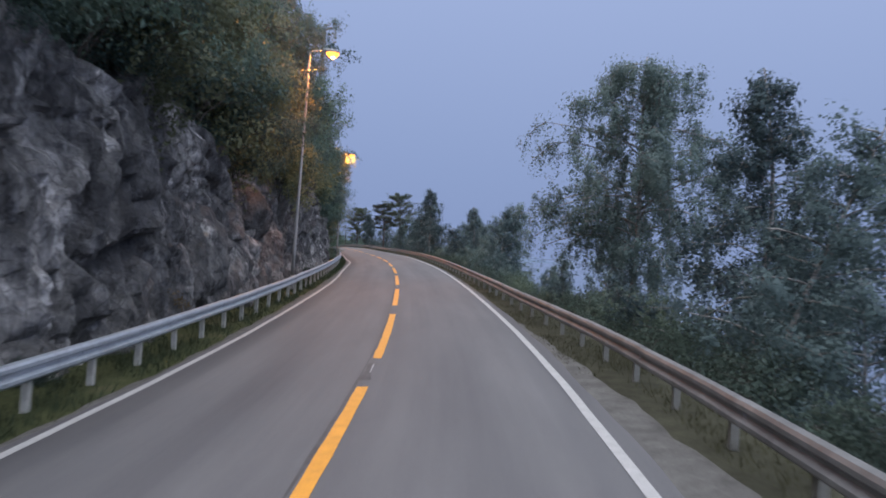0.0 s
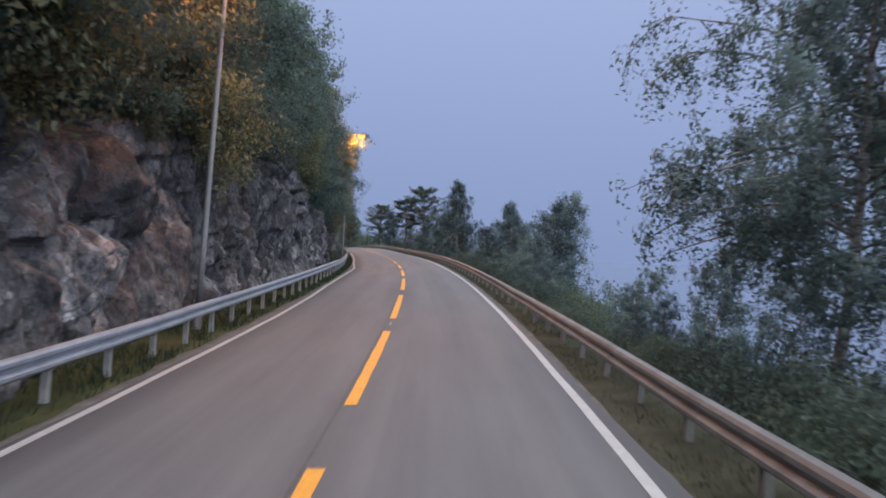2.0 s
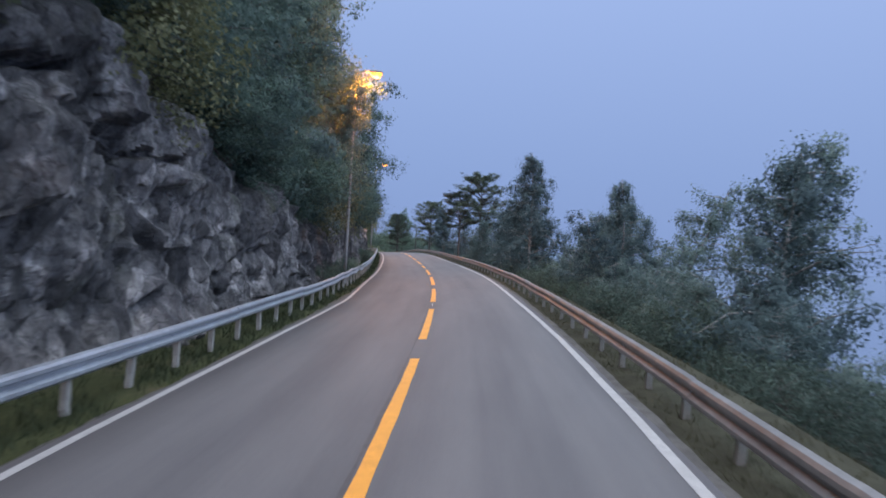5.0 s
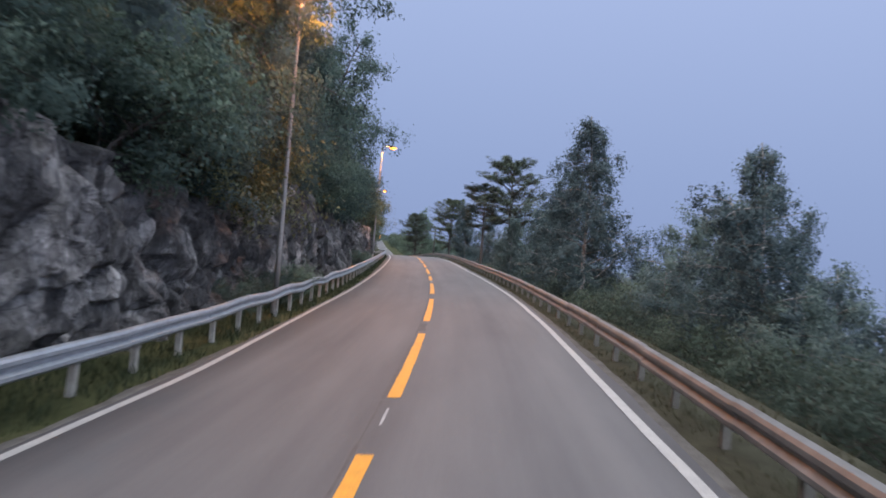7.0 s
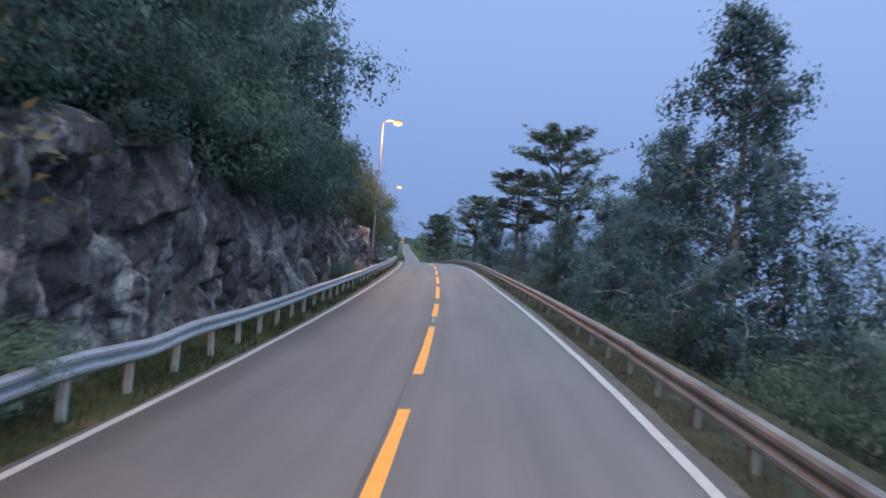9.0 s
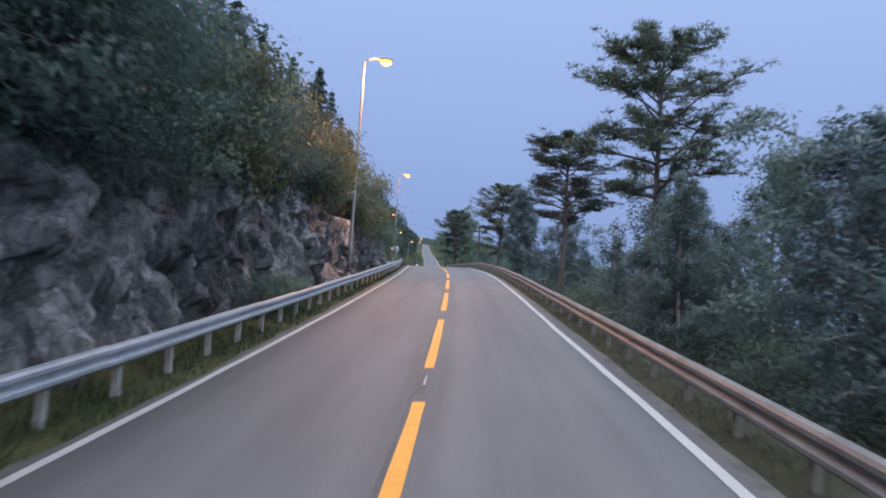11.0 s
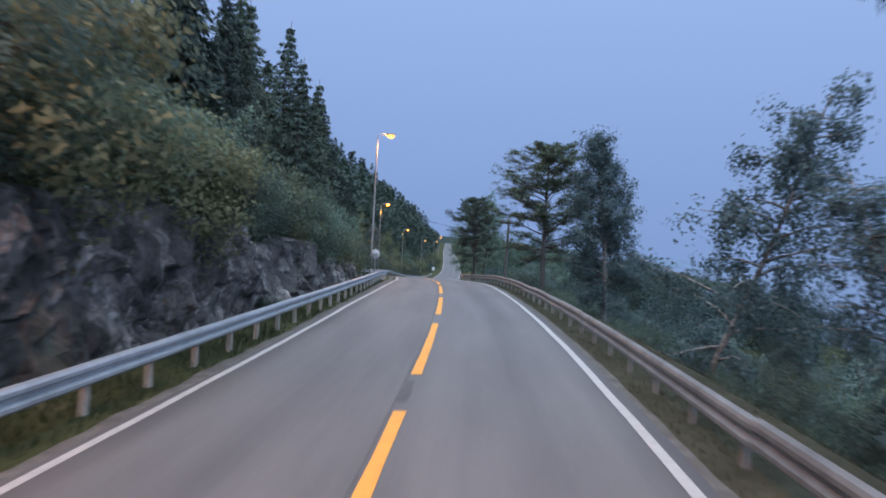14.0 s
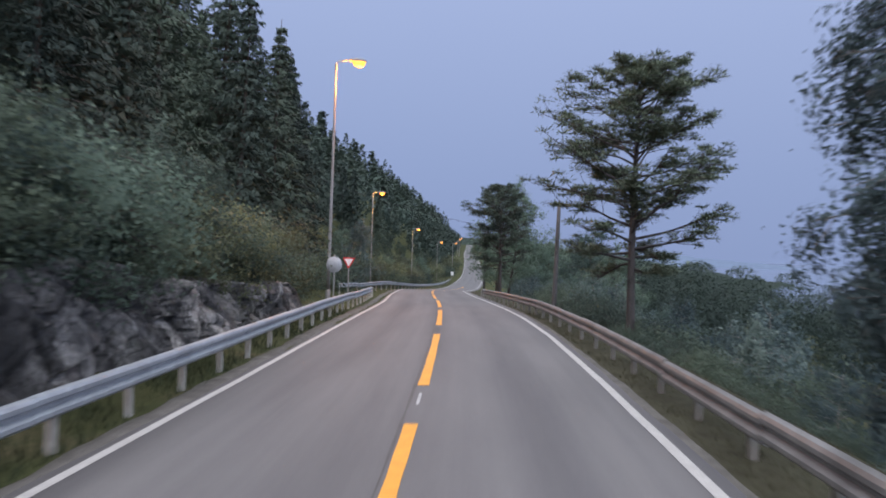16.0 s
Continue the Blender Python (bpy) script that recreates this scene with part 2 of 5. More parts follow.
WIRE = simple("dark_cable", (0.03, 0.03, 0.035), 0.6)
GLOW = glow_material("sodium_lamp_glow", (1.0, 0.36, 0.045), 2.3)
LEAF_BIRCH = leaf_material("birch_leaves", (0.060, 0.090, 0.090), (0.190, 0.248, 0.245), 0.5, 0.45)
LEAF_BUSH = leaf_material("bush_leaves", (0.062, 0.097, 0.083), (0.179, 0.244, 0.202), 0.5, 0.45)
LEAF_OLIVE = leaf_material("olive_bush_leaves", (0.083, 0.097, 0.058), (0.212, 0.220, 0.128))
LEAF_RUST = leaf_material("rusty_fern_leaves", (0.11, 0.075, 0.032), (0.27, 0.18, 0.075), 0.6, 0.3)
NEEDLE_PINE = leaf_material("pine_needles", (0.052, 0.071, 0.057), (0.138, 0.172, 0.136), 0.6, 0.2)
NEEDLE_SPRUCE = leaf_material("spruce_needles", (0.044, 0.065, 0.053), (0.111, 0.145, 0.117), 0.6, 0.2)
GRASS = leaf_material("verge_grass", (0.017, 0.026, 0.015), (0.046, 0.060, 0.031), 0.7, 0.2)
GRASS_DRY = leaf_material("dry_verge_grass", (0.052, 0.052, 0.031), (0.095, 0.090, 0.054), 0.75, 0.2)
BARK_BIRCH = bark_material("birch_bark", (0.05, 0.046, 0.042), (0.30, 0.285, 0.265), (1, 1, 2.5), 5)
BARK_DARK = bark_material("dark_bark", (0.035, 0.030, 0.027), (0.10, 0.085, 0.072))
BARK_PINE = bark_material("pine_bark", (0.030, 0.027, 0.026), (0.082, 0.070, 0.063))
# far hills: the blue of distance haze is mixed into the forest colour
HAZE_HILL = simple("far_forest_haze_tint", (0.13, 0.17, 0.24), 0.95, 0, 0.12, 0.02)
FAR_WOOD = simple("far_forest_floor", (0.030, 0.042, 0.034), 0.95, 0, 0.3, 0.1)

# ---- the road's line: distance ahead, sideways, height, bank in degrees ----
LINE_Y = np.array([-60, -30, 0, 15, 30, 45, 60, 75, 90, 105, 120, 135, 150, 165, 180, 195, 208, 225, 250, 300, 350, 450, 600, 750, 950], float)
LINE_X = np.array([-1.9, -1.5, -1.20, -1.13, -1.66, -2.54, -3.76, -5.38, -7.45, -9.93, -12.68, -15.58, -18.60, -22.02, -25.8, -29.95, -33.9, -38.7, -44.4, -54.0, -64.0, -87.0, -123.5, -158.6, -206.0])
LINE_Z = np.array([-0.9, -0.45, -0.08, 0.11, 0.33, 0.54, 0.71, 0.85, 0.97, 1.10, 1.24, 1.39, 1.50, 1.49, 1.31, 0.82, 0.38, -0.25, -1.6, -3.6, -3.9, -2.2, 0.4, 2.7, 7.0])
LINE_B = np.array([3.0, 3.0, 3.0, 3.2, 3.1, 3.1, 3.4, 4.2, 4.4, 3.7, 3.0, 2.7, 2.1, 1.8, 1.5, 1.0, 0.5, 0, 0, 0, 0, 0, 0, 0, 0])


def smooth(xs, ys, q):
    """A cubic that glides through the given values."""
    d = np.gradient(ys, xs)
    i = np.clip(np.searchsorted(xs, q) - 1, 0, len(xs) - 2)
    h = xs[i + 1] - xs[i]
    t = np.clip((q - xs[i]) / h, 0, 1)
    return (2 * t**3 - 3 * t**2 + 1) * ys[i] + (t**3 - 2 * t**2 + t) * h * d[i] + (-2 * t**3 + 3 * t**2) * ys[i + 1] + (t**3 - t**2) * h * d[i + 1]


def place(y, off, h=0.0):
    """World places beside the road: stations y, metres to the right of the centre line, metres above the carriageway."""
    y, off, h = np.broadcast_arrays(np.asarray(y, float), np.asarray(off, float), np.asarray(h, float))
    x, z = smooth(LINE_Y, LINE_X, y), smooth(LINE_Y, LINE_Z, y)
    slope = (smooth(LINE_Y, LINE_X, y + 0.5) - smooth(LINE_Y, LINE_X, y - 0.5))
    k = np.sqrt(1 + slope**2)
    bank = np.tan(np.radians(smooth(LINE_Y, LINE_B, y)))
    return np.stack([x + off / k, y - off * slope / k, z + bank * np.clip(off, -4.5, 4.5) + h], -1)


def heading(y):
    return math.atan(float(smooth(LINE_Y, LINE_X, np.array(y + 0.5)) - smooth(LINE_Y, LINE_X, np.array(y - 0.5))))


ARC_Y = np.linspace(-60, 950, 4041)
_p = place(ARC_Y, 0)
ARC_S = np.concatenate([[0], np.cumsum(np.linalg.norm(np.diff(_p, axis=0), axis=1))])
ARC_S -= np.interp(0, ARC_Y, ARC_S)


def arc(y):
    return np.interp(y, ARC_Y, ARC_S)


def station(s):
    return np.interp(s, ARC_S, ARC_Y)


# ---- mesh helpers ----
def mesh_of(name, verts, faces, mat=None, shade=False):
    me = bpy.data.meshes.new(name)
    verts = np.asarray(verts, np.float32)
    faces = np.asarray(faces, np.int32)
    me.vertices.add(len(verts))
    me.vertices.foreach_set("co", verts.ravel())
    k = faces.shape[1]
    me.loops.add(faces.size)
    me.loops.foreach_set("vertex_index", faces.ravel())
    me.polygons.add(len(faces))
    me.polygons.foreach_set("loop_start", np.arange(0, faces.size, k, dtype=np.int32))
    me.polygons.foreach_set("use_smooth", np.full(len(faces), shade))
    me.update(calc_edges=True)
    if mat:
        me.materials.append(mat)
    return me


def join_arrays(pieces):
    """Verts and quads of several (verts, faces) pairs, end to end."""
    vs, fs, n = [], [], 0
    for v, f in pieces:
        vs.append(np.asarray(v, float))
        fs.append(np.asarray(f, int) + n)
        n += len(v)
    return np.concatenate(vs), np.concatenate(fs)


def grid_faces(rows, cols):
    i = np.arange(rows - 1)[:, None] * cols + np.arange(cols - 1)[None, :]
    return np.stack([i, i + 1, i + cols + 1, i + cols], -1).reshape(-1, 4)


def ring_sweep(rings):
    """Quads of closed rings swept along, capped at both ends by quads (rings of even count)."""
    rings = np.asarray(rings, float)
    m, k = rings.shape[:2]
    i = np.arange(m - 1)[:, None] * k + np.arange(k)[None, :]
    j = np.arange(m - 1)[:, None] * k + (np.arange(k)[None, :] + 1) % k
    f = np.stack([i, j, j + k, i + k], -1).reshape(-1, 4)
    if k < 4:
        return rings.reshape(-1, 3), f
    caps = []
    for base, turn in ((0, 1), ((m - 1) * k, -1)):
        for a in range(k // 2 - 1):
            q = [base + a, base + a + 1, base + k - 2 - a, base + k - 1 - a]
            caps.append(q[::-1] if turn == 1 else q)
    return rings.reshape(-1, 3), np.concatenate([f, np.array(caps, int).reshape(-1, 4)])


def tube(points, radii, sides=8):
    points = np.asarray(points, float)
    d = np.gradient(points, axis=0)
    d /= np.linalg.norm(d, axis=1)[:, None] + 1e-9
    ref = np.where(np.abs(d[:, 2:3]) > 0.9, [[1.0, 0, 0]], [[0, 0, 1.0]])
    a = np.cross(d, ref)
    a /= np.linalg.norm(a, axis=1)[:, None]
    b = np.cross(d, a)
    t = np.arange(sides) / sides * 2 * np.pi
    rings = points[:, None] + np.asarray(radii, float)[:, None, None] * (a[:, None] * np.cos(t)[None, :, None] + b[:, None] * np.sin(t)[None, :, None])
    return ring_sweep(rings)


def box(cx, cy, cz, sx, sy, sz, bev=0.0):
    """A block with chamfered upright edges."""
    c = bev or min(sx, sy) * 0.08
    o = np.array([(sx / 2 - c, -sy / 2), (sx / 2, -sy / 2 + c), (sx / 2, sy / 2 - c), (sx / 2 - c, sy / 2), (-sx / 2 + c, sy / 2), (-sx / 2, sy / 2 - c), (-sx / 2, -sy / 2 + c), (-sx / 2 + c, -sy / 2)])
    rings = [np.column_stack([o * k, np.full(8, z)]) + [cx, cy, cz] for k, z in ((0.96, -sz / 2), (1, -sz / 2 + c), (1, sz / 2 - c), (0.96, sz / 2))]
    return ring_sweep(rings)


def part(name, me, parent=None, label=""):
    ob = new(name, me)
    if parent is not None:
        ob.parent = parent
    if label:
        ob["label"] = label
    return ob


def thing(name, label, category, group="", kind="", at=None):
    ob = new(name)
    ob.empty_display_size = 0.2
    tagged(ob, label, category, group, kind)
    if at is not None:
        ob.matrix_basis = at
    return ob

# ---- ground, water and distance ----
CLIFF_Y = np.array([-60, 0, 15, 25, 40, 55, 66, 76, 90, 100, 120, 135, 146, 158, 165, 174, 184, 189, 192, 950], float)
CLIFF_H = np.array([8.2, 8.0, 7.4, 6.7, 6.9, 7.2, 6.6, 5.5, 5.1, 5.0, 4.9, 4.9, 4.3, 3.2, 2.7, 2.0, 1.3, 0.9, 0.1, 0.0])
FOOT_Y = np.array([-60, 165, 180, 188, 196, 212, 228, 950], float)
FOOT_O = np.array([7.3, 7.3, 7.3, 7.8, 13.0, 13.0, 7.5, 7.0])


ROCK_Y = np.array([-60, 0, 15, 25, 33, 42, 50, 57, 62, 68, 76, 84, 91, 97, 105, 115, 121, 127, 135, 146, 154, 165, 171, 181, 189, 192, 950], float)
ROCK_H = np.array([7.8, 7.6, 6.7, 5.8, 5.0, 5.3, 5.9, 6.1, 5.4, 4.4, 3.5, 3.2, 4.0, 4.6, 4.1, 3.8, 4.3, 4.1, 3.7, 3.1, 2.7, 2.0, 1.7, 1.1, 0.7, 0.1, 0.0])


def rock_top(y):
    return np.interp(y, ROCK_Y, ROCK_H)


def cliff_top(y):
    return np.interp(y, CLIFF_Y, CLIFF_H)


def ground_height(y, off):
    """Metres of the ground above the carriageway's level."""
    y, off = np.broadcast_arrays(np.asarray(y, float), np.asarray(off, float))
    near = np.clip(1 - (y - 175) / 70, 0, 1)
    r = np.maximum(off - 4.9, 0)
    steep = -0.62 * np.minimum(r, 12) - 0.30 * np.maximum(r - 12, 0)
    mild = -0.10 * np.minimum(r, 50) - 0.34 * np.maximum(r - 50, 0)
    right = near * steep + (1 - near) * mild
    foot, top = np.interp(y, FOOT_Y, FOOT_O), cliff_top(y)
    q = -off - foot
    rise = np.clip(q / 0.9, 0, 1) * np.maximum(top - 0.5, 0)
    slope = 0.72 + 0.12 * np.clip((y - 138) / 20, 0, 1) - 0.14 * np.clip((y - 170) / 60, 0, 1)
    left = np.where(q > 0, rise + slope * np.minimum(np.maximum(q - 1.0, 0), 45) + 0.45 * np.maximum(q - 46, 0), 0)
    return np.where(off > 0, right, left) - 0.05


def lumps(y, off):
    return 0.35 * np.sin(y * 0.31 + off * 0.17) * np.sin(off * 0.41 - y * 0.13) + 0.15 * np.sin(y * 1.1 + off * 0.7)


ground_y = np.concatenate([np.arange(-60, 250, 1.5), np.geomspace(250, 950, 60)])
ground_o = np.array([-170, -130, -100, -80, -65, -55, -48, -40, -34, -29, -25, -22, -19, -17, -15, -13.5, -12, -11, -10, -9, -8.3, -7.7, -7.2, -6.8, -6.4, -6, -5.4, -4.8, -4.2, -3.7, -3, 0, 3, 3.5, 3.9, 4.3, 4.8, 5.4, 6, 7, 8, 9.5, 11, 13, 15, 17, 20, 24, 29, 35, 43, 52, 62, 75, 90, 110, 140, 180])
gy, go = np.meshgrid(ground_y, ground_o, indexing="ij")
gh = ground_height(gy, go) + lumps(gy, go) * np.clip((np.abs(go) - 6) / 6, 0, 1) * 1.2
gh = np.where(np.abs(go) < 3.6, -0.12, gh)
gp = place(gy, go, gh)
gp[..., 2] = np.maximum(gp[..., 2], -27.0)
ground = tagged(new("ground", mesh_of("ground", gp.reshape(-1, 3), grid_faces(*gy.shape), SOIL, True)), "dark grassy soil of the wooded slope beside the road", "ground", kind="structure")

wx = np.linspace(-3000, 3500, 14)
wy = np.linspace(-2500, 4500, 15)
ww = np.stack([*np.meshgrid(wx, wy, indexing="xy"), np.full((15, 14), -24.0)], -1)
tagged(new("water", mesh_of("water", ww.reshape(-1, 3), grid_faces(15, 14), WATER, True)), "calm grey-blue fjord far below the road", "water", kind="structure")


def far_hill(name, x0, x1, y0, depth, base, heights, seed, mat, label):
    r = np.random.default_rng(seed)
    n = 90
    u = np.linspace(0, 1, n)
    crest = np.interp(u, np.linspace(0, 1, len(heights)), heights) + np.convolve(r.normal(0, 1, n + 8), np.ones(9) / 9, "valid") * max(heights) * 0.10
    rows = []
    for k, v in enumerate(np.linspace(0, 1, 9)):
        prof = math.sin(v * math.pi * 0.5) ** 0.8
        jit = r.normal(0, max(heights) * 0.012, n)
        rows.append(np.column_stack([x0 + (x1 - x0) * u, y0 + depth * v + 20 * np.sin(u * 9), base + np.maximum(crest, 0) * prof + jit]))
    return tagged(new(name, mesh_of(name, np.array(rows).reshape(-1, 3), grid_faces(9, n), mat, True)), label, "hill", kind="structure")


far_hill("backdrop", -420, 420, 2300, 500, -25, [46, 52, 44, 36, 40, 30, 22, 14, 6, 0], 3, HAZE_HILL, "wooded hills across the fjord, distance haze painted in as blue")
far_hill("backdrop_headland", -330, 160, 900, 220, -25, [40, 44, 38, 34, 26, 18, 10, 3, 0], 4, FAR_WOOD, "dark wooded headland dropping to the fjord")

# ---- carriageway ----
def left_lane(y):
    return np.interp(y, [0, 12, 30, 38, 45, 52, 60, 72, 80, 86, 100, 112, 122, 135, 148, 160, 168, 180, 196], [3.33, 3.33, 3.24, 3.20, 3.26, 3.40, 3.40, 3.24, 3.46, 3.54, 3.44, 3.36, 3.28, 3.22, 3.20, 3.22, 3.12, 2.98, 2.92])


def right_lane(y):
    return np.interp(y, [0, 40, 60, 72, 82, 90, 105, 116, 130, 155, 175, 200], [3.05, 3.03, 3.02, 2.93, 3.0, 3.03, 2.98, 2.91, 2.95, 2.95, 2.97, 2.75])


road_y = np.concatenate([np.arange(-60, 235, 1.0), np.geomspace(235, 950, 90)])
road_o = np.array([-3.56, -3.50, -2.5, -1.2, 0, 1.2, 2.4, 3.32, 3.40])
ry, ro = np.meshgrid(road_y, road_o, indexing="ij")
edge = 0.05 * np.sin(ry * 0.9) + 0.03 * np.sin(ry * 2.3 + 1)
ro = ro + np.where(ro < -3.2, 3.33 - left_lane(ry) - 0.5 * edge, 0) + np.where(ro > 3.2, 0.4 * edge - np.interp(ry, [22, 34], [0, 0.15]), 0)
rh = np.where((np.arange(len(road_o)) == 0) | (np.arange(len(road_o)) == len(road_o) - 1), -0.09, 0.0)[None, :] + 0 * ry
road_me = mesh_of("road", place(ry, ro, rh).reshape(-1, 3), grid_faces(*ry.shape), ASPHALT, True)
uvl = road_me.uv_layers.new(name="UVMap")
li = np.zeros(len(road_me.loops), np.int32)
road_me.loops.foreach_get("vertex_index", li)
uvs = np.stack([ro, arc(ry)], -1).reshape(-1, 2)[li]
uvl.data.foreach_set("uv", uvs.astype(np.float32).ravel())
road = tagged(new("road", road_me), "worn grey asphalt carriageway with faint wheel tracks", "road", kind="structure")


def strip(name, y0, y1, o0, o1, h, mat, step=1.0, ragged=0.0, thick=0.0):
    """A painted or loose strip laid along the road."""
    n = max(2, int(round((y1 - y0) / step)) + 1)
    ys = np.linspace(y0, y1, n)
    wob = ragged * (np.sin(ys * 1.7) + np.sin(ys * 0.6 + 2) + np.sin(ys * 4.1))
    a, b = place(ys, o0 - wob, h), place(ys, o1 + wob * 0.8, h)
    rows = np.stack([a, b], 1)
    if thick:
        rows = np.stack([place(ys, o0 - wob - thick, h - thick), a, b, place(ys, o1 + wob * 0.8 + thick, h - thick)], 1)
    return mesh_of(name, rows.reshape(-1, 3), grid_faces(n, rows.shape[1]), mat, True)


def edge_strip(side, lane):
    ys = np.arange(-50, 900, 1.25)
    wob = 0.004 * (np.sin(ys * 1.7) + np.sin(ys * 4.1))
    rows = np.stack([place(ys, side * (lane(ys) - 0.065) + wob, 0.006), place(ys, side * (lane(ys) + 0.065) + wob, 0.006)], 1)
    return mesh_of("edge_line", rows.reshape(-1, 3), grid_faces(len(ys), 2)[:, ::-side], WHITE, True)


part("edge_line", edge_strip(-1, left_lane), road, "worn white painted edge line")
part("edge_line", edge_strip(1, right_lane), road, "worn white painted edge line")
# far ends of the yellow dashes, by station; each gap is about as long as a car's wheelbase
DASH_END = [-33.4, -22.0, -10.6, 0.7, 12.05, 23.36, 34.3, 45.6, 57.2, 67.7, 78.0, 89.0, 99.6, 107.6, 118.9, 130.3, 141.7, 153.0, 164.3, 175.4]
while DASH_END[-1] < 300:
    DASH_END.append(DASH_END[-1] + 11.4)
for k in range(1, len(DASH_END)):
    y0, y1 = DASH_END[k - 1] + 2.85, DASH_END[k]
    part("centre_dash", strip("centre_dash", y0, y1, -0.085, 0.085, 0.007, YELLOW, 0.8, 0.004), road, "yellow painted centre dash")
    if k % 3 == 2:
        part("bitumen_patch", strip("bitumen_patch", y0 - 2.3, y0 - 0.6, -0.13, 0.05, 0.004, TAR, 0.15, 0.02), road, "dark bitumen patch in the gap")
    if k % 3 == 1 or k in (5, 14):
        part("paint_remnant", strip("paint_remnant", y0 - 1.6, y0 - 0.7, -0.02, 0.018, 0.008, OLD_PAINT, 0.1, 0.005), road, "scrap of old white paint")
part("joint_seam", strip("joint_seam", -40, 420, -0.150, -0.112, 0.003, TAR, 0.7, 0.006), road, "thin dark seam beside the centre line")
tagged(new("gravel_verge", strip("gravel_verge", -60, 240, -3.66, -3.42, -0.03, GRAVEL, 0.5, 0.03, 0.06)), "grey gravel edge beside the asphalt", "verge", kind="structure")
tagged(new("dirt_verge", strip("dirt_verge", -60, 240, 3.08, 4.9, -0.027, DIRT, 0.5, 0.012, 0.06)), "brown dirt verge between the edge line and the rail", "verge", kind="structure")
tagged(new("gravel_verge", strip("gravel_verge", 14, 240, 3.1, 3.32, -0.016, GRAVEL, 0.5, 0.012)), "narrow pale gravel edge beside the white line", "verge", kind="structure")
shoulder_y = np.arange(-60, 24, 0.5)
shoulder_o = np.interp(shoulder_y, [-60, 7, 22], [4.0, 3.95, 3.34]) + 0.04 * np.sin(shoulder_y * 1.9) + 0.03 * np.sin(shoulder_y * 4.7)
shoulder = np.stack([place(shoulder_y, 3.2, -0.013), place(shoulder_y, 0.5 * (3.2 + shoulder_o), -0.006), place(shoulder_y, shoulder_o, -0.022)], 1)
tagged(new("gravel_verge", mesh_of("gravel_verge", shoulder.reshape(-1, 3), grid_faces(len(shoulder_y), 3), GRAVEL, True)), "wide gravel shoulder at the road's outer edge", "verge", kind="structure")


# ---- rock cliff ----
def facets(a, b, amp, tilt, curve, seed):
    """Upper envelope of tilted planes, one to each cell of a jittered grid: height, gap to the next plane, tone."""
    ia, ib = np.floor(a).astype(int), np.floor(b).astype(int)
    best, second, tone = np.full(a.shape, -9.0), np.full(a.shape, -9.0), np.zeros(a.shape)

    def h(i, j, k):
        v = np.sin(i * 127.1 + j * 311.7 + k * 74.7 + seed * 19.3) * 43758.5453
        return v - np.floor(v)
    for di in (-1, 0, 1):
        for dj in (-1, 0, 1):
            ci, cj = ia + di, ib + dj
            da, db = a - ci - 0.1 - 0.8 * h(ci, cj, 1), b - cj - 0.1 - 0.8 * h(ci, cj, 2)
            v = amp * (h(ci, cj, 3) - 0.5) + tilt * ((h(ci, cj, 4) - 0.5) * da + (h(ci, cj, 5) - 0.62) * db) * 2 - curve * np.maximum(0, np.maximum(np.abs(da + 0.3 * db), np.abs(db - 0.25 * da)) - 0.30)
            near = v > best
            second = np.where(near, best, np.maximum(second, v))
            tone = np.where(near, h(ci, cj, 6), tone)
            best = np.where(near, v, best)
    return best, best - second, tone


def rock_relief(s, h):
    warp = 0.25 * np.sin(s * 0.8 + h) + 0.2 * np.sin(h * 1.7 - s * 0.5) + 0.10 * np.sin(s * 3.1 + 2 * h) + 0.07 * np.sin(h * 5.3 - s * 2.2)
    out, tone = np.zeros(s.shape), np.zeros(s.shape)
    for size_s, size_h, amp, tilt, curve, seed, crack in ((3.3, 2.7, 0.62, 0.58, 0.8, 1, 0.14), (0.88, 1.25, 0.42, 0.60, 0.80, 2, 0.17), (0.38, 0.52, 0.22, 0.36, 0.50, 3, 0.10)):
        a, b = (s + warp + 0.35 * h * (seed % 2 * 2 - 1) * 0.6) / size_s, (h - 0.12 * s + warp * 0.5) / size_h
        v, gap, t = facets(a, b, amp, tilt, curve, seed)
        if seed == 3:
            steep = np.hypot(np.gradient(out, axis=0) / np.gradient(s, axis=0), np.gradient(out, axis=1) / np.maximum(np.gradient(h, axis=1), 0.02))
            rough = rough / (1 + (steep / 0.6) ** 2)
        if seed == 1:
            rough = 0.75 + 0.5 * t
        w = 1.0 if seed < 3 else rough
        out += w * (v - 0.05 - 0.1 * amp)
        out -= w * crack * np.clip(1 - gap / (0.10 * amp + 0.02), 0, 1)
        tone += t * {1: 0.3, 2: 0.45, 3: 0.25}[seed]
    return out, tone


# long open cracks in the face: station and height of both ends, half width, depth
CRACKS = [(51.8, 5.15, 55.9, 5.0, 0.10, 0.8), (55.9, 5.0, 55.9, 4.2, 0.07, 0.5), (55.9, 4.25, 58.1, 3.8, 0.09, 0.7), (58.1, 3.8, 60.9, 4.0, 0.07, 0.5), (122.2, 2.5, 125.9, 1.3, 0.14, 0.8), (120.4, 4.6, 122.0, 4.1, 0.10, 0.6)]
cl_y = np.concatenate([np.arange(-45, 0, 0.25), np.arange(0, 191, 0.10)])
cl_t = np.linspace(0, 1, 76)
cy, ct = np.meshgrid(cl_y, cl_t, indexing="ij")
top = rock_top(cy) + np.clip(rock_top(cy) / 5, 0.2, 1) * (0.4 * np.sin(cy * 0.35) + 0.3 * np.sin(cy * 0.9 + 1)) + 0.1
ch = -0.35 + ct * (top + 0.35)
relief, tone = rock_relief(arc(cy), ch)
soft = np.pad(relief, 1, mode="edge")
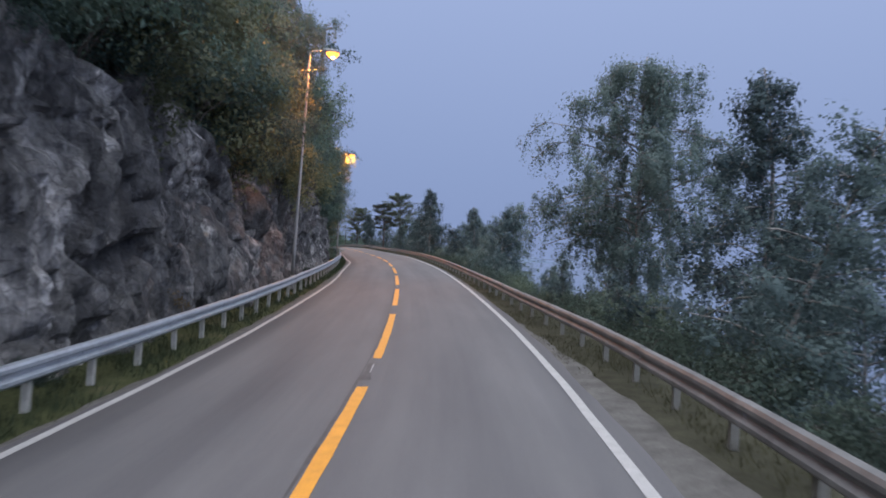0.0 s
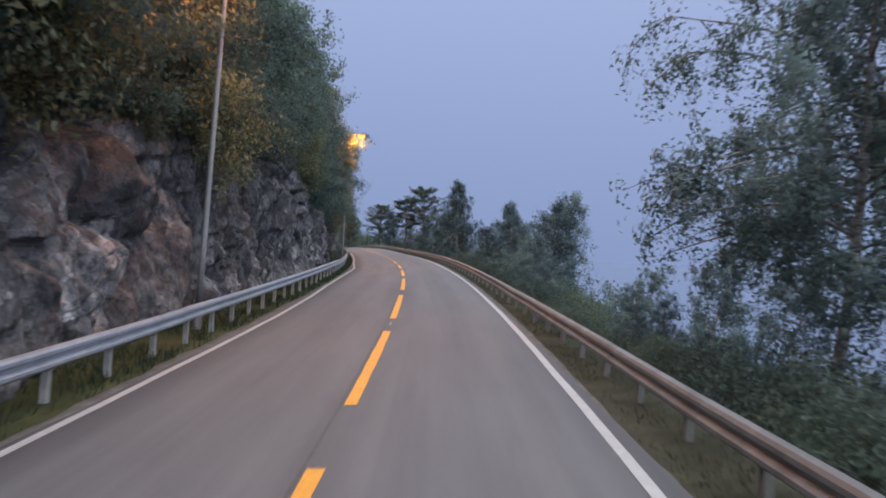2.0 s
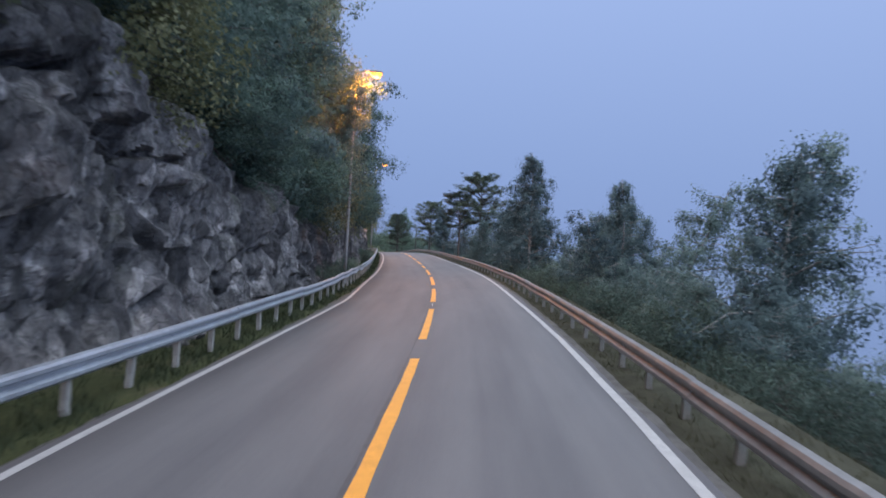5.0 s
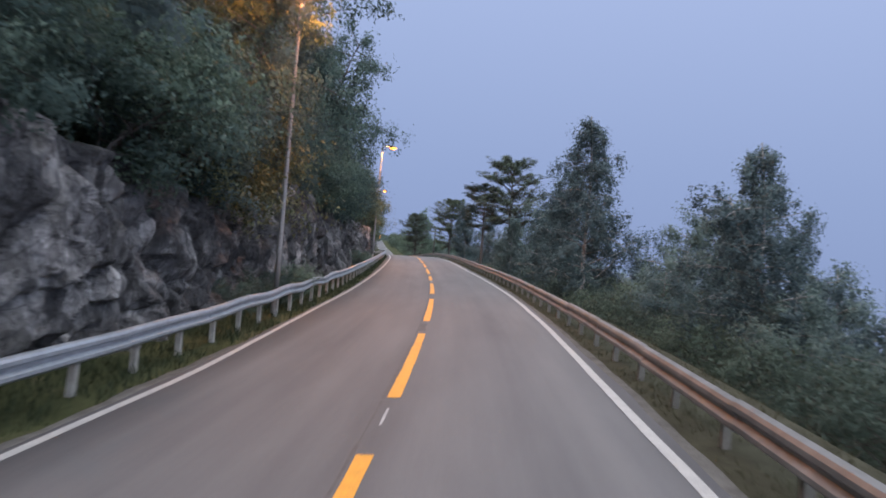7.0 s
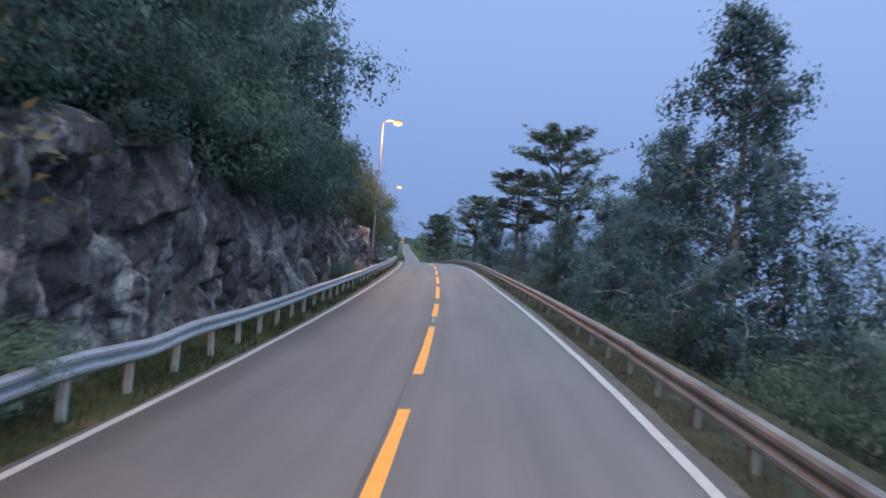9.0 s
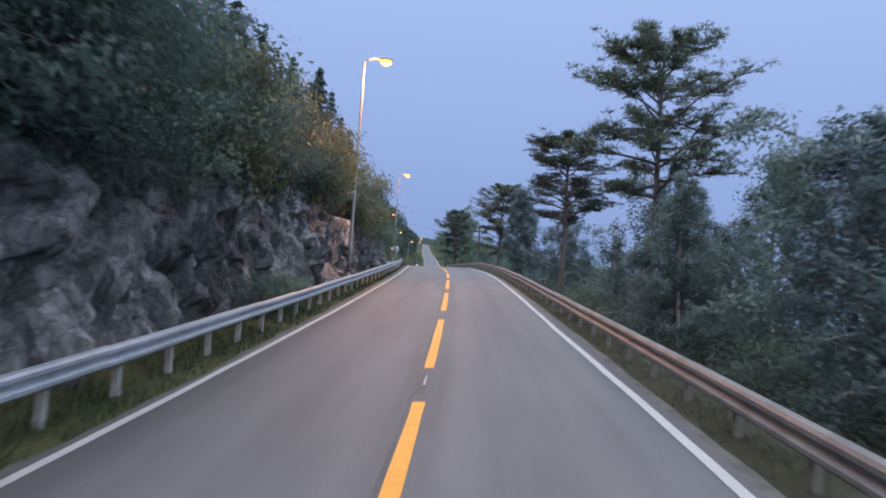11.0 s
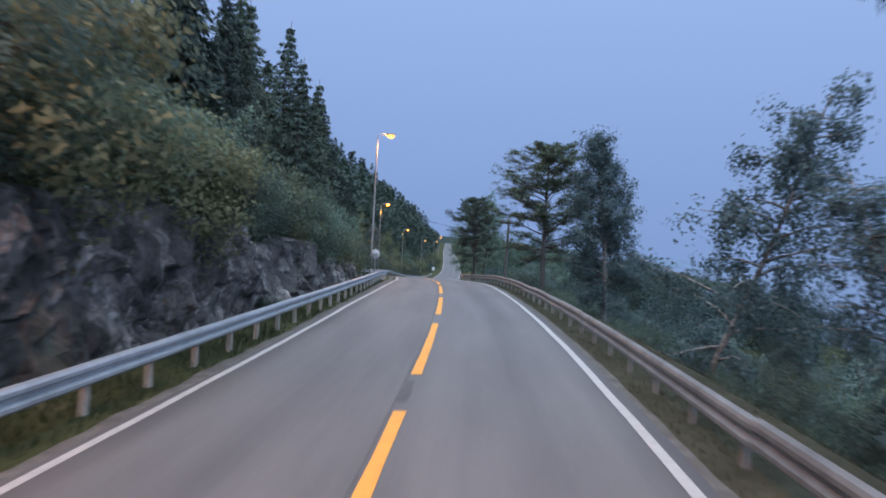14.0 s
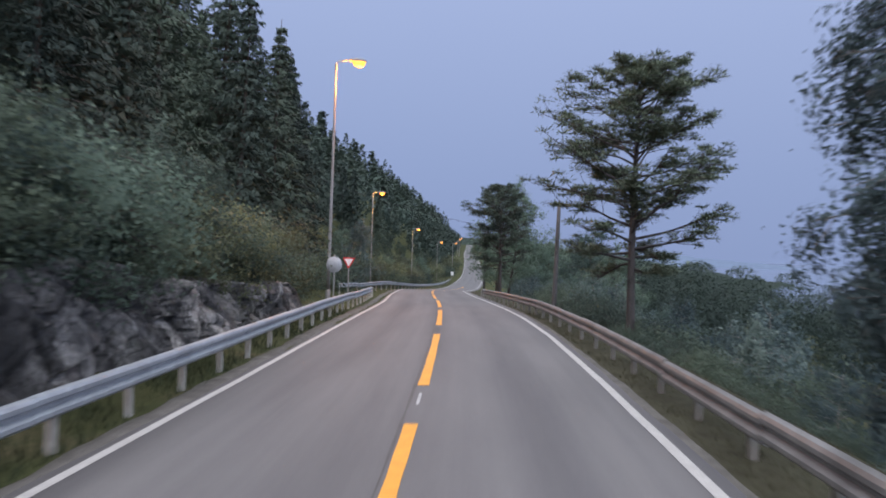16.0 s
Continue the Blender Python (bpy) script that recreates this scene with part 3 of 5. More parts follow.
soft = 0.16 * soft[:-2] + 0.68 * soft[1:-1] + 0.16 * soft[2:]
relief = 0.16 * soft[:, :-2] + 0.68 * soft[:, 1:-1] + 0.16 * soft[:, 2:]
for a0, h0, a1, h1, wide, deep in CRACKS:
    u = np.clip(((cy - a0) * (a1 - a0) + (ch - h0) * (h1 - h0)) / ((a1 - a0) ** 2 + (h1 - h0) ** 2), 0, 1)
    bend = 0.10 * np.sin(u * 9 + a0) + 0.05 * np.sin(u * 23)
    gap = np.hypot(cy - a0 - u * (a1 - a0), ch - h0 - u * (h1 - h0) + bend)
    relief -= deep * np.exp(-(gap / (wide * (0.6 + 0.6 * np.sin(u * 3.1)))) ** 4)
fade = np.clip((191 - cy) / 8, 0.3, 1)
c_off = -5.72 - 0.10 * np.maximum(ch, 0) + np.clip(relief, -1.15, 0.75) * fade - np.interp(cy, [184, 191], [0, 1.6])
c_off += np.where(ct > 0.9, -((ct - 0.9) / 0.1) ** 2 * 2.4, 0)
c_off += 0.25 * np.exp(-np.maximum(ch, 0) / 0.5)
cliff_me = mesh_of("rock_cliff", place(cy, c_off, ch + 0.15 * relief).reshape(-1, 3), grid_faces(*cy.shape), ROCK)
att = cliff_me.attributes.new("block", "FLOAT", "POINT")
att.data.foreach_set("value", tone.astype(np.float32).ravel())
tagged(new("rock_cliff", cliff_me), "blasted grey rock face with fractured blocks beside the road", "cliff", kind="structure")


# ---- guard rails ----
BEAM = np.array([(0.0, 0.312), (0.055, 0.298), (0.08, 0.262), (0.08, 0.215), (0.02, 0.172), (0.02, 0.138), (0.08, 0.095), (0.08, 0.048), (0.035, 0.01), (0.0, 0.0)])
BEAM_RING = np.concatenate([BEAM, BEAM[::-1] - [0.012, 0.0]])


def beam_section(y0, y1, off_at, side, top_at, mat):
    """One W-shaped length of rail; side: -1 where the carriageway lies to its right."""
    ys = np.linspace(y0, y1, 5)
    rings = []
    for y in ys:
        o, t = off_at(y), top_at(y)
        rings.append(place(np.full(len(BEAM_RING), y), o - side * BEAM_RING[:, 0], t - 0.31 + BEAM_RING[:, 1]))
    return mesh_of("beam", *ring_sweep(rings), mat)


def bolt_mesh():
    t = np.arange(6) / 6 * 2 * np.pi
    rings = [np.column_stack([np.full(6, x), r * np.cos(t), r * np.sin(t)]) for x, r in ((0, 0.02), (0.012, 0.02), (0.018, 0.012))]
    return mesh_of("bolt", *ring_sweep(rings), STEEL)


def post_mesh(height, mat, w=0.115, d=0.09):
    """A channel-shaped post, open to the back, sunk into the ground."""
    t = 0.014
    o = np.array([(-w / 2, d / 2), (-w / 2, -d / 2), (-w / 2 + t, -d / 2), (-w / 2 + t, d / 2 - t), (w / 2 - t, d / 2 - t), (w / 2 - t, -d / 2), (w / 2, -d / 2), (w / 2, d / 2)])
    rings = [np.column_stack([o[:, 1], o[:, 0], np.full(8, z)]) for z in (-0.35, 0.1, height - 0.02, height)]
    v, f = ring_sweep(rings)
    return mesh_of("post", v, f, mat)


def guard_rail(label, y0, y1, off_at, top_at, side, mat, post_mat, post_step, seed):
    r = np.random.default_rng(seed)
    rail = thing("guard_rail", label, "guard rail", at=Matrix.Translation(Vector(place(y0, off_at(y0), 0))))
    inv = rail.matrix_basis.inverted()
    post = post_mesh(0.56, post_mat)
    blt = bolt_mesh()
    s0, s1 = float(arc(y0)), float(arc(y1))
    n = int((s1 - s0) / 4)
    for k in range(n):
        a, b = float(station(s0 + 4 * k)), float(station(s0 + 4 * k + 4.06))
        lift = r.normal(0, 0.008)
        sec = part("beam", beam_section(a, b, off_at, side, lambda y, a=a, lift=lift: top_at(y) + lift + 0.002 * (k % 2), mat), rail)
        sec.matrix_parent_inverse = inv
        for v in (0.055, 0.255):
            ob = part("bolt", blt, sec)
            p = place(a + 0.05, off_at(a) - side * 0.02, top_at(a) - 0.31 + 0.155 + (v - 0.155) * 0.0 + (0.155 - v) * 0.15)
            ob.matrix_basis = Matrix.Translation(Vector(p)) @ pose(0, 0, 0, 0, 0, (0 if side < 0 else 180) - math.degrees(heading(a)))
    m = int((s1 - s0) / post_step)
    for k in range(m + 1):
        y = float(station(s0 + 0.6 + post_step * k))
        ob = part("post", post, rail)
        p = place(y, off_at(y) + side * 0.075, float(top_at(y)) - 0.64)
        turn = (0 if side < 0 else 180) - math.degrees(heading(y)) + r.normal(0, 2)
        ob.matrix_basis = Matrix.Translation(Vector(p)) @ pose(0, 0, 0, r.normal(0, 1.2), r.normal(0, 1.2), turn)
        ob.matrix_parent_inverse = inv
    return rail


def left_off(y):
    return np.interp(y, [-60, 0, 14, 30, 60, 80, 110, 135, 158, 168, 176, 186], [-4.25, -4.25, -4.25, -4.05, -4.15, -4.2, -4.2, -4.1, -3.8, -3.75, -3.8, -3.9])


def left_top(y):
    dent = 0.035 * np.sin(y * 1.3) * np.exp(-((np.asarray(y) - 84) / 9) ** 2) - 0.05 * np.exp(-((np.asarray(y) - 91) / 1.3) ** 2)
    return np.interp(y, [-60, 10, 32, 74, 81, 90, 100, 135, 160, 180], [0.68, 0.68, 0.74, 0.73, 0.77, 0.79, 0.73, 0.65, 0.68, 0.66]) + dent


def right_off(y):
    return np.interp(y, [-60, 9, 16, 24, 40, 76, 120, 160, 172, 182, 192, 206], [4.25, 4.25, 4.1, 3.85, 3.62, 3.55, 3.6, 3.66, 3.68, 3.62, 3.5, 3.2])


def right_top(y):
    return np.interp(y, [-60, 10, 30, 80, 160, 190], [0.60, 0.60, 0.57, 0.57, 0.57, 0.56])


guard_rail("pale galvanised W-beam guard rail on short posts before the rock", -28, 204, left_off, left_top, -1, STEEL, POST, 2.0, 1)
guard_rail("weathered brown-grey W-beam guard rail above the drop", -28, 206, right_off, right_top, 1, STEEL_OLD, POST_DARK, 2.0, 2)
rail_end = thing("rail_terminal", "rounded grey end piece of the guard rail at the crest", "guard rail", at=Matrix.Translation(Vector(place(206.0, right_off(206.0), 0))) @ pose(0, 0, 0, 0, 0, -math.degrees(heading(206.0))))
turn_t = np.linspace(-0.5 * np.pi, 0.5 * np.pi, 9)
cap = np.array([[(0.09 + r * math.cos(a) * 0.0 + r * math.sin(a), 0.05 + r * math.cos(a), z) for r, z in ((0.13, 0.24), (0.15, 0.28), (0.15, 0.53), (0.13, 0.57), (0.115, 0.57), (0.115, 0.24))] for a in turn_t])
part("end_cap", mesh_of("end_cap", *ring_sweep(cap), STEEL_OLD, True), rail_end)
part("post", post_mesh(0.56, POST_DARK), rail_end)
guard_rail("grey guard rail along the dip past the side road", 206, 330, lambda y: np.interp(y, [206, 211, 218, 228, 330], [-6.4, -5.3, -4.6, -4.2, -4.2]), lambda y: 0.7 + 0 * y, -1, STEEL, POST, 4.0, 3)


# ---- plants ----
def turned(tris, way):
    """Leaf triangles wound to face the given way, with that way as their shading normal."""
    way = way / (np.linalg.norm(way, axis=1)[:, None] + 1e-9)
    own = np.cross(tris[:, 1] - tris[:, 0], tris[:, 2] - tris[:, 0])
    own /= np.linalg.norm(own, axis=1)[:, None] + 1e-12
    back = (own * way).sum(1) < 0
    tris[back] = tris[back][:, ::-1]
    own[back] *= -1
    soft = 0.8 * way + 0.2 * own
    return tris.reshape(-1, 3), np.arange(3 * len(tris)).reshape(-1, 3), np.repeat(soft, 3, 0)


def crown_mesh(name, verts, faces, normals, mat):
    me = mesh_of(name, verts, faces, mat, True)
    me.normals_split_custom_set_from_vertices(normals / (np.linalg.norm(normals, axis=1)[:, None] + 1e-9))
    return me


def leaf_quads(centres, size, rng, flat=0.0, aspect=0.6, droop=0.0, face=None):
    """A small rhombic leaf at each centre, each turned its own way."""
    n = len(centres)
    d = rng.normal(size=(n, 3))
    d[:, 2] = d[:, 2] * (1 - flat) - droop
    if face is not None:
        mean = face / (np.linalg.norm(face, axis=1)[:, None] + 1e-9)
        face = mean + rng.normal(0, 0.38, (n, 3))
        d -= face * ((d * face).sum(1) / (face * face).sum(1))[:, None]
    d /= np.linalg.norm(d, axis=1)[:, None] + 1e-9
    e = rng.normal(size=(n, 3)) if face is None else face
    e = np.cross(d, e)
    e /= np.linalg.norm(e, axis=1)[:, None] + 1e-9
    L = (size * rng.uniform(0.6, 1.35, n))[:, None]
    c = np.asarray(centres)
    q = np.stack([c - d * L - e * L * aspect, c - d * L * 0.6 + e * L * aspect, c + d * L], 1)
    return turned(q, np.cross(d, e) if face is None else mean)


def limb(start, direction, length, bend, rng, n=6):
    p, d = [np.array(start, float)], np.array(direction, float)
    d /= np.linalg.norm(d)
    for _ in range(n - 1):
        d = d + rng.normal(0, 0.13, 3) + np.array([0, 0, bend])
        d /= np.linalg.norm(d)
        p.append(p[-1] + d * length / (n - 1))
    return np.array(p)


def broadleaf(seed, height, radius, leaves, leaf, low=0.15, droop=0.0, slim=1.0, stems=1, spread=0.30, twigs=False, cone=False, more=1.0):
    """Wood and leaf arrays of a broadleaved tree with an open, uneven crown."""
    rng = np.random.default_rng(seed)
    wood, spots, weight = [], [], []
    for st in range(stems):
        lean = rng.normal(0, 0.10 if stems == 1 else 0.32, 2)
        n = 9
        t = np.linspace(0, 1, n)
        hh = height * (1 if st == 0 else rng.uniform(0.7, 0.95))
        base = rng.normal(0, 0.12 * (stems > 1), 2)
        tr = np.column_stack([base[0] + lean[0] * hh * t + 0.04 * height * np.sin(t * 4 + seed) * t, base[1] + lean[1] * hh * t + 0.04 * height * np.cos(t * 3 + seed) * t - 0.04 * height * t, hh * t])
        tr[0, 2] = -0.4
        wood.append(tube(tr, np.interp(t, [0, 0.05, 1], [0.017, 0.013, 0.002]) * height / (1 + 0.35 * (stems - 1)), 7))
        count = int((20 if stems == 1 else 8) * (1 + height / 14) * more)
        for k in range(count):
            u = low + (0.98 - low) * ((k + rng.uniform(0, 1)) / count) ** 0.85
            st_p = np.array([np.interp(u, t, tr[:, c]) for c in range(3)])
            prof = math.sin(min(1, (u - low) / (1 - low) * 1.05 + 0.12) ** slim * math.pi * 0.93) ** 0.7 + 0.12
            if cone:
                prof = (1 - (u - low) / (1 - low)) ** 0.9 + 0.05
            a = k * 2.4 + rng.uniform(-0.5, 0.5)
            ln = radius * prof * rng.uniform(0.65, 1.2)
            up = rng.uniform(0.25, 0.75)
            br = limb(st_p, (math.cos(a), math.sin(a), up), ln, -0.05 - 0.10 * droop, rng)
            wood.append(tube(br, np.linspace(0.0055 - 0.0020 * twigs, 0.0010, len(br)) * height * (0.5 + 0.5 * prof), 4 if stems == 1 else 3))
            for j in range(6):
                w = rng.uniform(0.3 if more == 1 else 0.15, 1)
                q = np.array([np.interp(w, np.linspace(0, 1, len(br)), br[:, c]) for c in range(3)])
                tw = limb(q, rng.normal(0, 1, 3) + np.array([math.cos(a), math.sin(a), 0.3 - droop]), ln * rng.uniform(0.2, 0.42), -0.12 * droop, rng, 4)
                if twigs:
                    wood.append(tube(tw, np.linspace(0.0016, 0.0006, 4) * height, 3))
                for e in (1, 2, 3):
                    spots.append(tw[e])
                    weight.append((0.35 + rng.uniform(0, 1)) * (0.25 + ln / radius))
            spots.append(br[-1])
            weight.append(0.25 + ln / radius)
    spots, weight = np.array(spots), np.array(weight)
    pick = rng.choice(len(spots), leaves, p=weight / weight.sum())
    jig = np.clip(rng.normal(0, 1, (leaves, 3)), -1.7, 1.7) * spread * rng.uniform(0.3, 1.1, (len(spots), 1))[pick]
    c = spots[pick] + jig
    if droop:
        strand = rng.random(leaves) < 0.5 * droop
        c[strand] = spots[pick][strand] + rng.normal(0, 0.055, (strand.sum(), 3))
        c[strand, 2] -= rng.uniform(0, 0.75 * droop, strand.sum())
    mid = np.column_stack([np.interp(c[:, 2], [0, height], [0, spots[:, i][spots[:, 2] > 0.8 * height].mean() if (spots[:, 2] > 0.8 * height).any() else 0]) for i in (0, 1)] + [c[:, 2]])
    face = (c - spots[pick]) / spread + 0.9 * (c - mid) / radius + np.array([0, 0, 0.55])
    return join_arrays(wood), leaf_quads(c, leaf, rng, 0.2, 0.62, 0.5 * droop, face)


def pine(seed, height, radius, pads, bare=0.42, limbs=32):
    """A Scots pine: bare trunk below, level limbs with flat needle pads above."""
    rng = np.random.default_rng(seed)
    t = np.linspace(0, 1, 10)
    tr = np.column_stack([0.10 * np.sin(t * 3 + seed), 0.10 * np.cos(t * 2.3 + seed), height * t])
    tr[0, 2] = -0.5
    wood = [tube(tr, np.interp(t, [0, 0.06, 0.9, 1], [0.021, 0.0165, 0.006, 0.002]) * height, 9)]
    spots = []
    n = limbs
    for k in range(n):
        u = bare + (0.99 - bare) * (k / (n - 1)) ** 0.9
        v = (u - bare) / (1 - bare)
        prof = np.interp(v, [0, 0.15, 0.35, 0.6, 0.85, 1.0], [0.58, 0.88, 1.0, 0.92, 0.62, 0.28])
        a = k * 2.4 + rng.uniform(-0.6, 0.6)
        ln = radius * prof * rng.uniform(0.55, 1.15)
        p0 = np.array([np.interp(u, t, tr[:, c]) for c in range(3)])
        br = limb(p0, (math.cos(a), math.sin(a), rng.uniform(-0.1, 0.35) + 0.45 * v), ln, 0.02, rng, 7)
        wood.append(tube(br, np.linspace(0.0062, 0.0014, 7) * height * (1 - 0.4 * v), 5))
        for j in range(pads // n):
            w = rng.uniform(0.30, 1.0) ** 0.75
            q = np.array([np.interp(w, np.linspace(0, 1, 7), br[:, c]) for c in range(3)])
            sw = rng.normal(0, 0.9)
            tw = limb(q, (math.cos(a + sw), math.sin(a + sw), rng.uniform(-0.1, 0.5)), ln * rng.uniform(0.10, 0.34), 0.03, rng, 4)
            wood.append(tube(tw, np.linspace(0.0016, 0.0008, 4) * height, 4))
            spots.append((tw[-1], rng.uniform(0.18, 0.34)))
    for k in range(5):
        u = rng.uniform(0.22, bare)
        a = rng.uniform(0, 6.28)
        p0 = np.array([np.interp(u, t, tr[:, c]) for c in range(3)])
        dead = limb(p0, (math.cos(a), math.sin(a), 0.0), rng.uniform(0.5, 1.3), -0.05, rng, 5)
        wood.append(tube(dead, np.linspace(0.0028, 0.0008, 5) * height, 4))
    cs, ds = [], []
    for q, r in spots:
        m = 46
        d = rng.normal(size=(m, 3)) * [1, 1, 0.7]
        d[:, 2] += 0.3
        d /= np.linalg.norm(d, axis=1)[:, None]
        cs.append(q + d * rng.uniform(0.15, 1.0, (m, 1)) * r * [1.45, 1.45, 0.75])
        ds.append(d)
    c, d = np.concatenate(cs), np.concatenate(ds)
    e = np.cross(d, rng.normal(size=d.shape))
    e /= np.linalg.norm(e, axis=1)[:, None] + 1e-9
    L = rng.uniform(0.045, 0.095, (len(c), 1))
    tris = np.stack([c - d * L + e * L * 0.30, c - d * L - e * L * 0.30, c + d * L], 1)
    return join_arrays(wood), turned(tris, d + [0, 0, 0.35])


def spruce(seed, height, radius, leaves):
    """A narrow spruce with drooping tiers."""
    rng = np.random.default_rng(seed)
    t = np.linspace(0, 1, 6)
    tr = np.column_stack([0 * t, 0 * t, height * t])
    tr[0, 2] = -0.5
    wood = [tube(tr, np.interp(t, [0, 0.06, 1], [0.016, 0.012, 0.001]) * height, 7)]
    c, d = [], []
    tiers = int(height / 0.42)
    for k in range(tiers):
        u = 0.06 + 0.93 * k / tiers
        ln0 = radius * (1 - u) ** 0.85 + 0.10
        for j in range(7):
            a = j * 0.898 + k * 0.55 + rng.uniform(-0.25, 0.25)
            ln = ln0 * rng.uniform(0.5, 1.2)
            br = limb((0, 0, height * u), (math.cos(a), math.sin(a), 0.12), ln, -0.12 + 0.05 * u, rng, 5)
            if k % 3 == 0 and j % 2 == 0:
                wood.append(tube(br, np.linspace(0.003, 0.0008, 5) * height, 4))
            m = max(3, int(leaves / (tiers * 7) * (0.4 + 1.4 * (1 - u))))
            w = rng.uniform(0.12, 1.05, m)
            q = np.stack([np.interp(w, np.linspace(0, 1, 5), br[:, i]) for i in range(3)], 1)
            sidew = rng.normal(0, 0.16, m) * ln * (1.15 - w)
            q += np.stack([-math.sin(a) * sidew, math.cos(a) * sidew, -np.abs(rng.normal(0, 0.13, m))], 1)
            c.append(q)
            dd = np.stack([np.full(m, math.cos(a)), np.full(m, math.sin(a)), np.full(m, -0.7)], 1) + rng.normal(0, 0.45, (m, 3))
            d.append(dd)
    c, d = np.concatenate(c), np.concatenate(d)
    d /= np.linalg.norm(d, axis=1)[:, None]
    e = np.cross(d, rng.normal(size=d.shape))
    e /= np.linalg.norm(e, axis=1)[:, None] + 1e-9
    L = rng.uniform(0.10, 0.22, (len(c), 1)) * (0.6 + height / 20) * (4600 / leaves) ** 0.62
    tris = np.stack([c - d * L + e * L * 0.42, c - d * L - e * L * 0.42, c + d * L], 1)
    out = np.column_stack([c[:, 0], c[:, 1], 0 * c[:, 2]])
    return join_arrays(wood), turned(tris, out / (np.linalg.norm(out, axis=1)[:, None] + 0.05) + [0, 0, 0.6])


def tree(name, arrays, bark, leaf, label, category, woodname="trunk"):
    (wv, wf), leaves = arrays
    ob = thing(name, label, category)
    part(woodname, mesh_of(woodname, wv, wf, bark, True), ob)
    part("crown", crown_mesh("crown", *leaves, leaf), ob)
    return ob


_moulds = {}


def plant(kind, y, off, size, turn, group="", sink=0.0, base=None, lean=(0, 0), flat=1.0):
    """Sets a copy of a mould beside the road; size is its factor, base its height over the carriageway."""
    m = _moulds[kind]
    h = float(ground_height(y, off) + lumps(y, off) * min(1, max(0, (abs(off) - 6) / 6)) * 1.2) if base is None else base
    if base is None and off < -6 and y < 187:
        h = max(h, float(cliff_top(y)) - 0.4)
    p = place(y, off, h - sink)
    mat = Matrix.Translation(Vector(p)) @ pose(0, 0, 0, lean[0], lean[1], turn) @ Matrix.Diagonal((size, size, size * flat, 1))
    if m["used"]:
        ob = copy_thing(m["ob"], mat)
    else:
        ob = m["ob"]
        ob.matrix_basis = mat
        m["used"] = True
    if group:
        ob["group"] = group
    return ob


def mould(kind, *args):
    _moulds[kind] = {"ob": tree(*args), "used": False}


mould("birch_a", "birch_tree", broadleaf(11, 10.0, 3.3, 76000, 0.046, 0.30, 0.9, 0.75, spread=0.20, twigs=True, more=1.7), BARK_BIRCH, LEAF_BIRCH, "tall birch with drooping twigs on the slope below the road", "tree")
mould("birch_b", "birch_tree", broadleaf(12, 9.0, 3.7, 32000, 0.056, 0.06, 0.8, spread=0.20, twigs=True, cone=True, more=1.6), BARK_BIRCH, LEAF_BIRCH, "slender pointed birch with thin hanging leaves beside the rail", "tree")
mould("birch_c", "birch_tree", broadleaf(13, 6.0, 1.7, 15000, 0.049, 0.04, 0.6, 0.62, spread=0.19, more=1.3), BARK_BIRCH, LEAF_BIRCH, "young leafy birch among the bushes below the road", "tree")
mould("birch_e", "birch_tree", broadleaf(23, 9.0, 1.75, 40000, 0.056, 0.14, 0.9, 0.6, spread=0.27, twigs=True, more=1.9), BARK_BIRCH, LEAF_BIRCH, "upright birch with a dense column of hanging leaves", "tree")
mould("birch_d", "birch_tree", broadleaf(19, 5.0, 2.0, 10000, 0.052, 0.03, 0.5, 0.85), BARK_BIRCH, LEAF_BIRCH, "low leafy birch in the scrub on the slope", "tree")
mould("birch_f", "birch_tree", broadleaf(20, 5.0, 2.1, 3600, 0.094, 0.03, 0.5, 0.85), BARK_BIRCH, LEAF_BIRCH, "leafy birch scrub on the lower slope", "tree")
mould("rowan_a", "broadleaved_tree", broadleaf(14, 8.0, 2.9, 14000, 0.068, 0.06, 0.4), BARK_DARK, LEAF_BUSH, "dense dark-green broadleaved tree above the rock face", "tree")
mould("rowan_b", "broadleaved_tree", broadleaf(15, 7.0, 2.8, 12000, 0.072, 0.04, 0.6, 0.9), BARK_DARK, LEAF_BUSH, "dark leafy tree leaning out over the rock face", "tree")
# rowan_c: the shade under the forest is painted into its leaves
mould("rowan_c", "broadleaved_tree", broadleaf(24, 7.5, 2.9, 9000, 0.086, 0.05, 0.5), BARK_DARK, LEAF_SCRUB, "dark shaded broadleaved tree on the hillside", "tree")
mould("bush_a", "bush", broadleaf(16, 2.6, 1.7, 6400, 0.047, 0.05, 0.3, 1.0, 4, 0.24), BARK_DARK, LEAF_BUSH, "dense green bush with small leaves", "bush", "stem")
mould("bush_b", "shrub", broadleaf(17, 2.3, 1.8, 4400, 0.057, 0.03, 0.4, 1.0, 5, 0.26), BARK_DARK, LEAF_SCRUB, "dark green scrubby shrub below the guard rail", "shrub", "stem")
mould("bush_c", "bush", broadleaf(18, 2.4, 1.6, 5600, 0.053, 0.05, 0.6, 1.0, 4, 0.24), BARK_DARK, LEAF_OLIVE, "olive-green bush growing out of the rock", "bush", "stem")
mould("pine_a", "pine_tree", pine(21, 11.0, 3.6, 1000, 0.50, 42), BARK_PINE, NEEDLE_PINE, "Scots pine with a bare trunk and flat needle pads", "tree")
mould("pine_b", "pine_tree", pine(22, 10.0, 3.4, 1300, 0.28, 68), BARK_PINE, NEEDLE_PINE, "broad Scots pine with level limbs beside the road", "tree")
mould("spruce_a", "spruce_tree", spruce(31, 14.0, 3.2, 17000), BARK_DARK, NEEDLE_SPRUCE, "dark narrow spruce on the hillside", "tree")
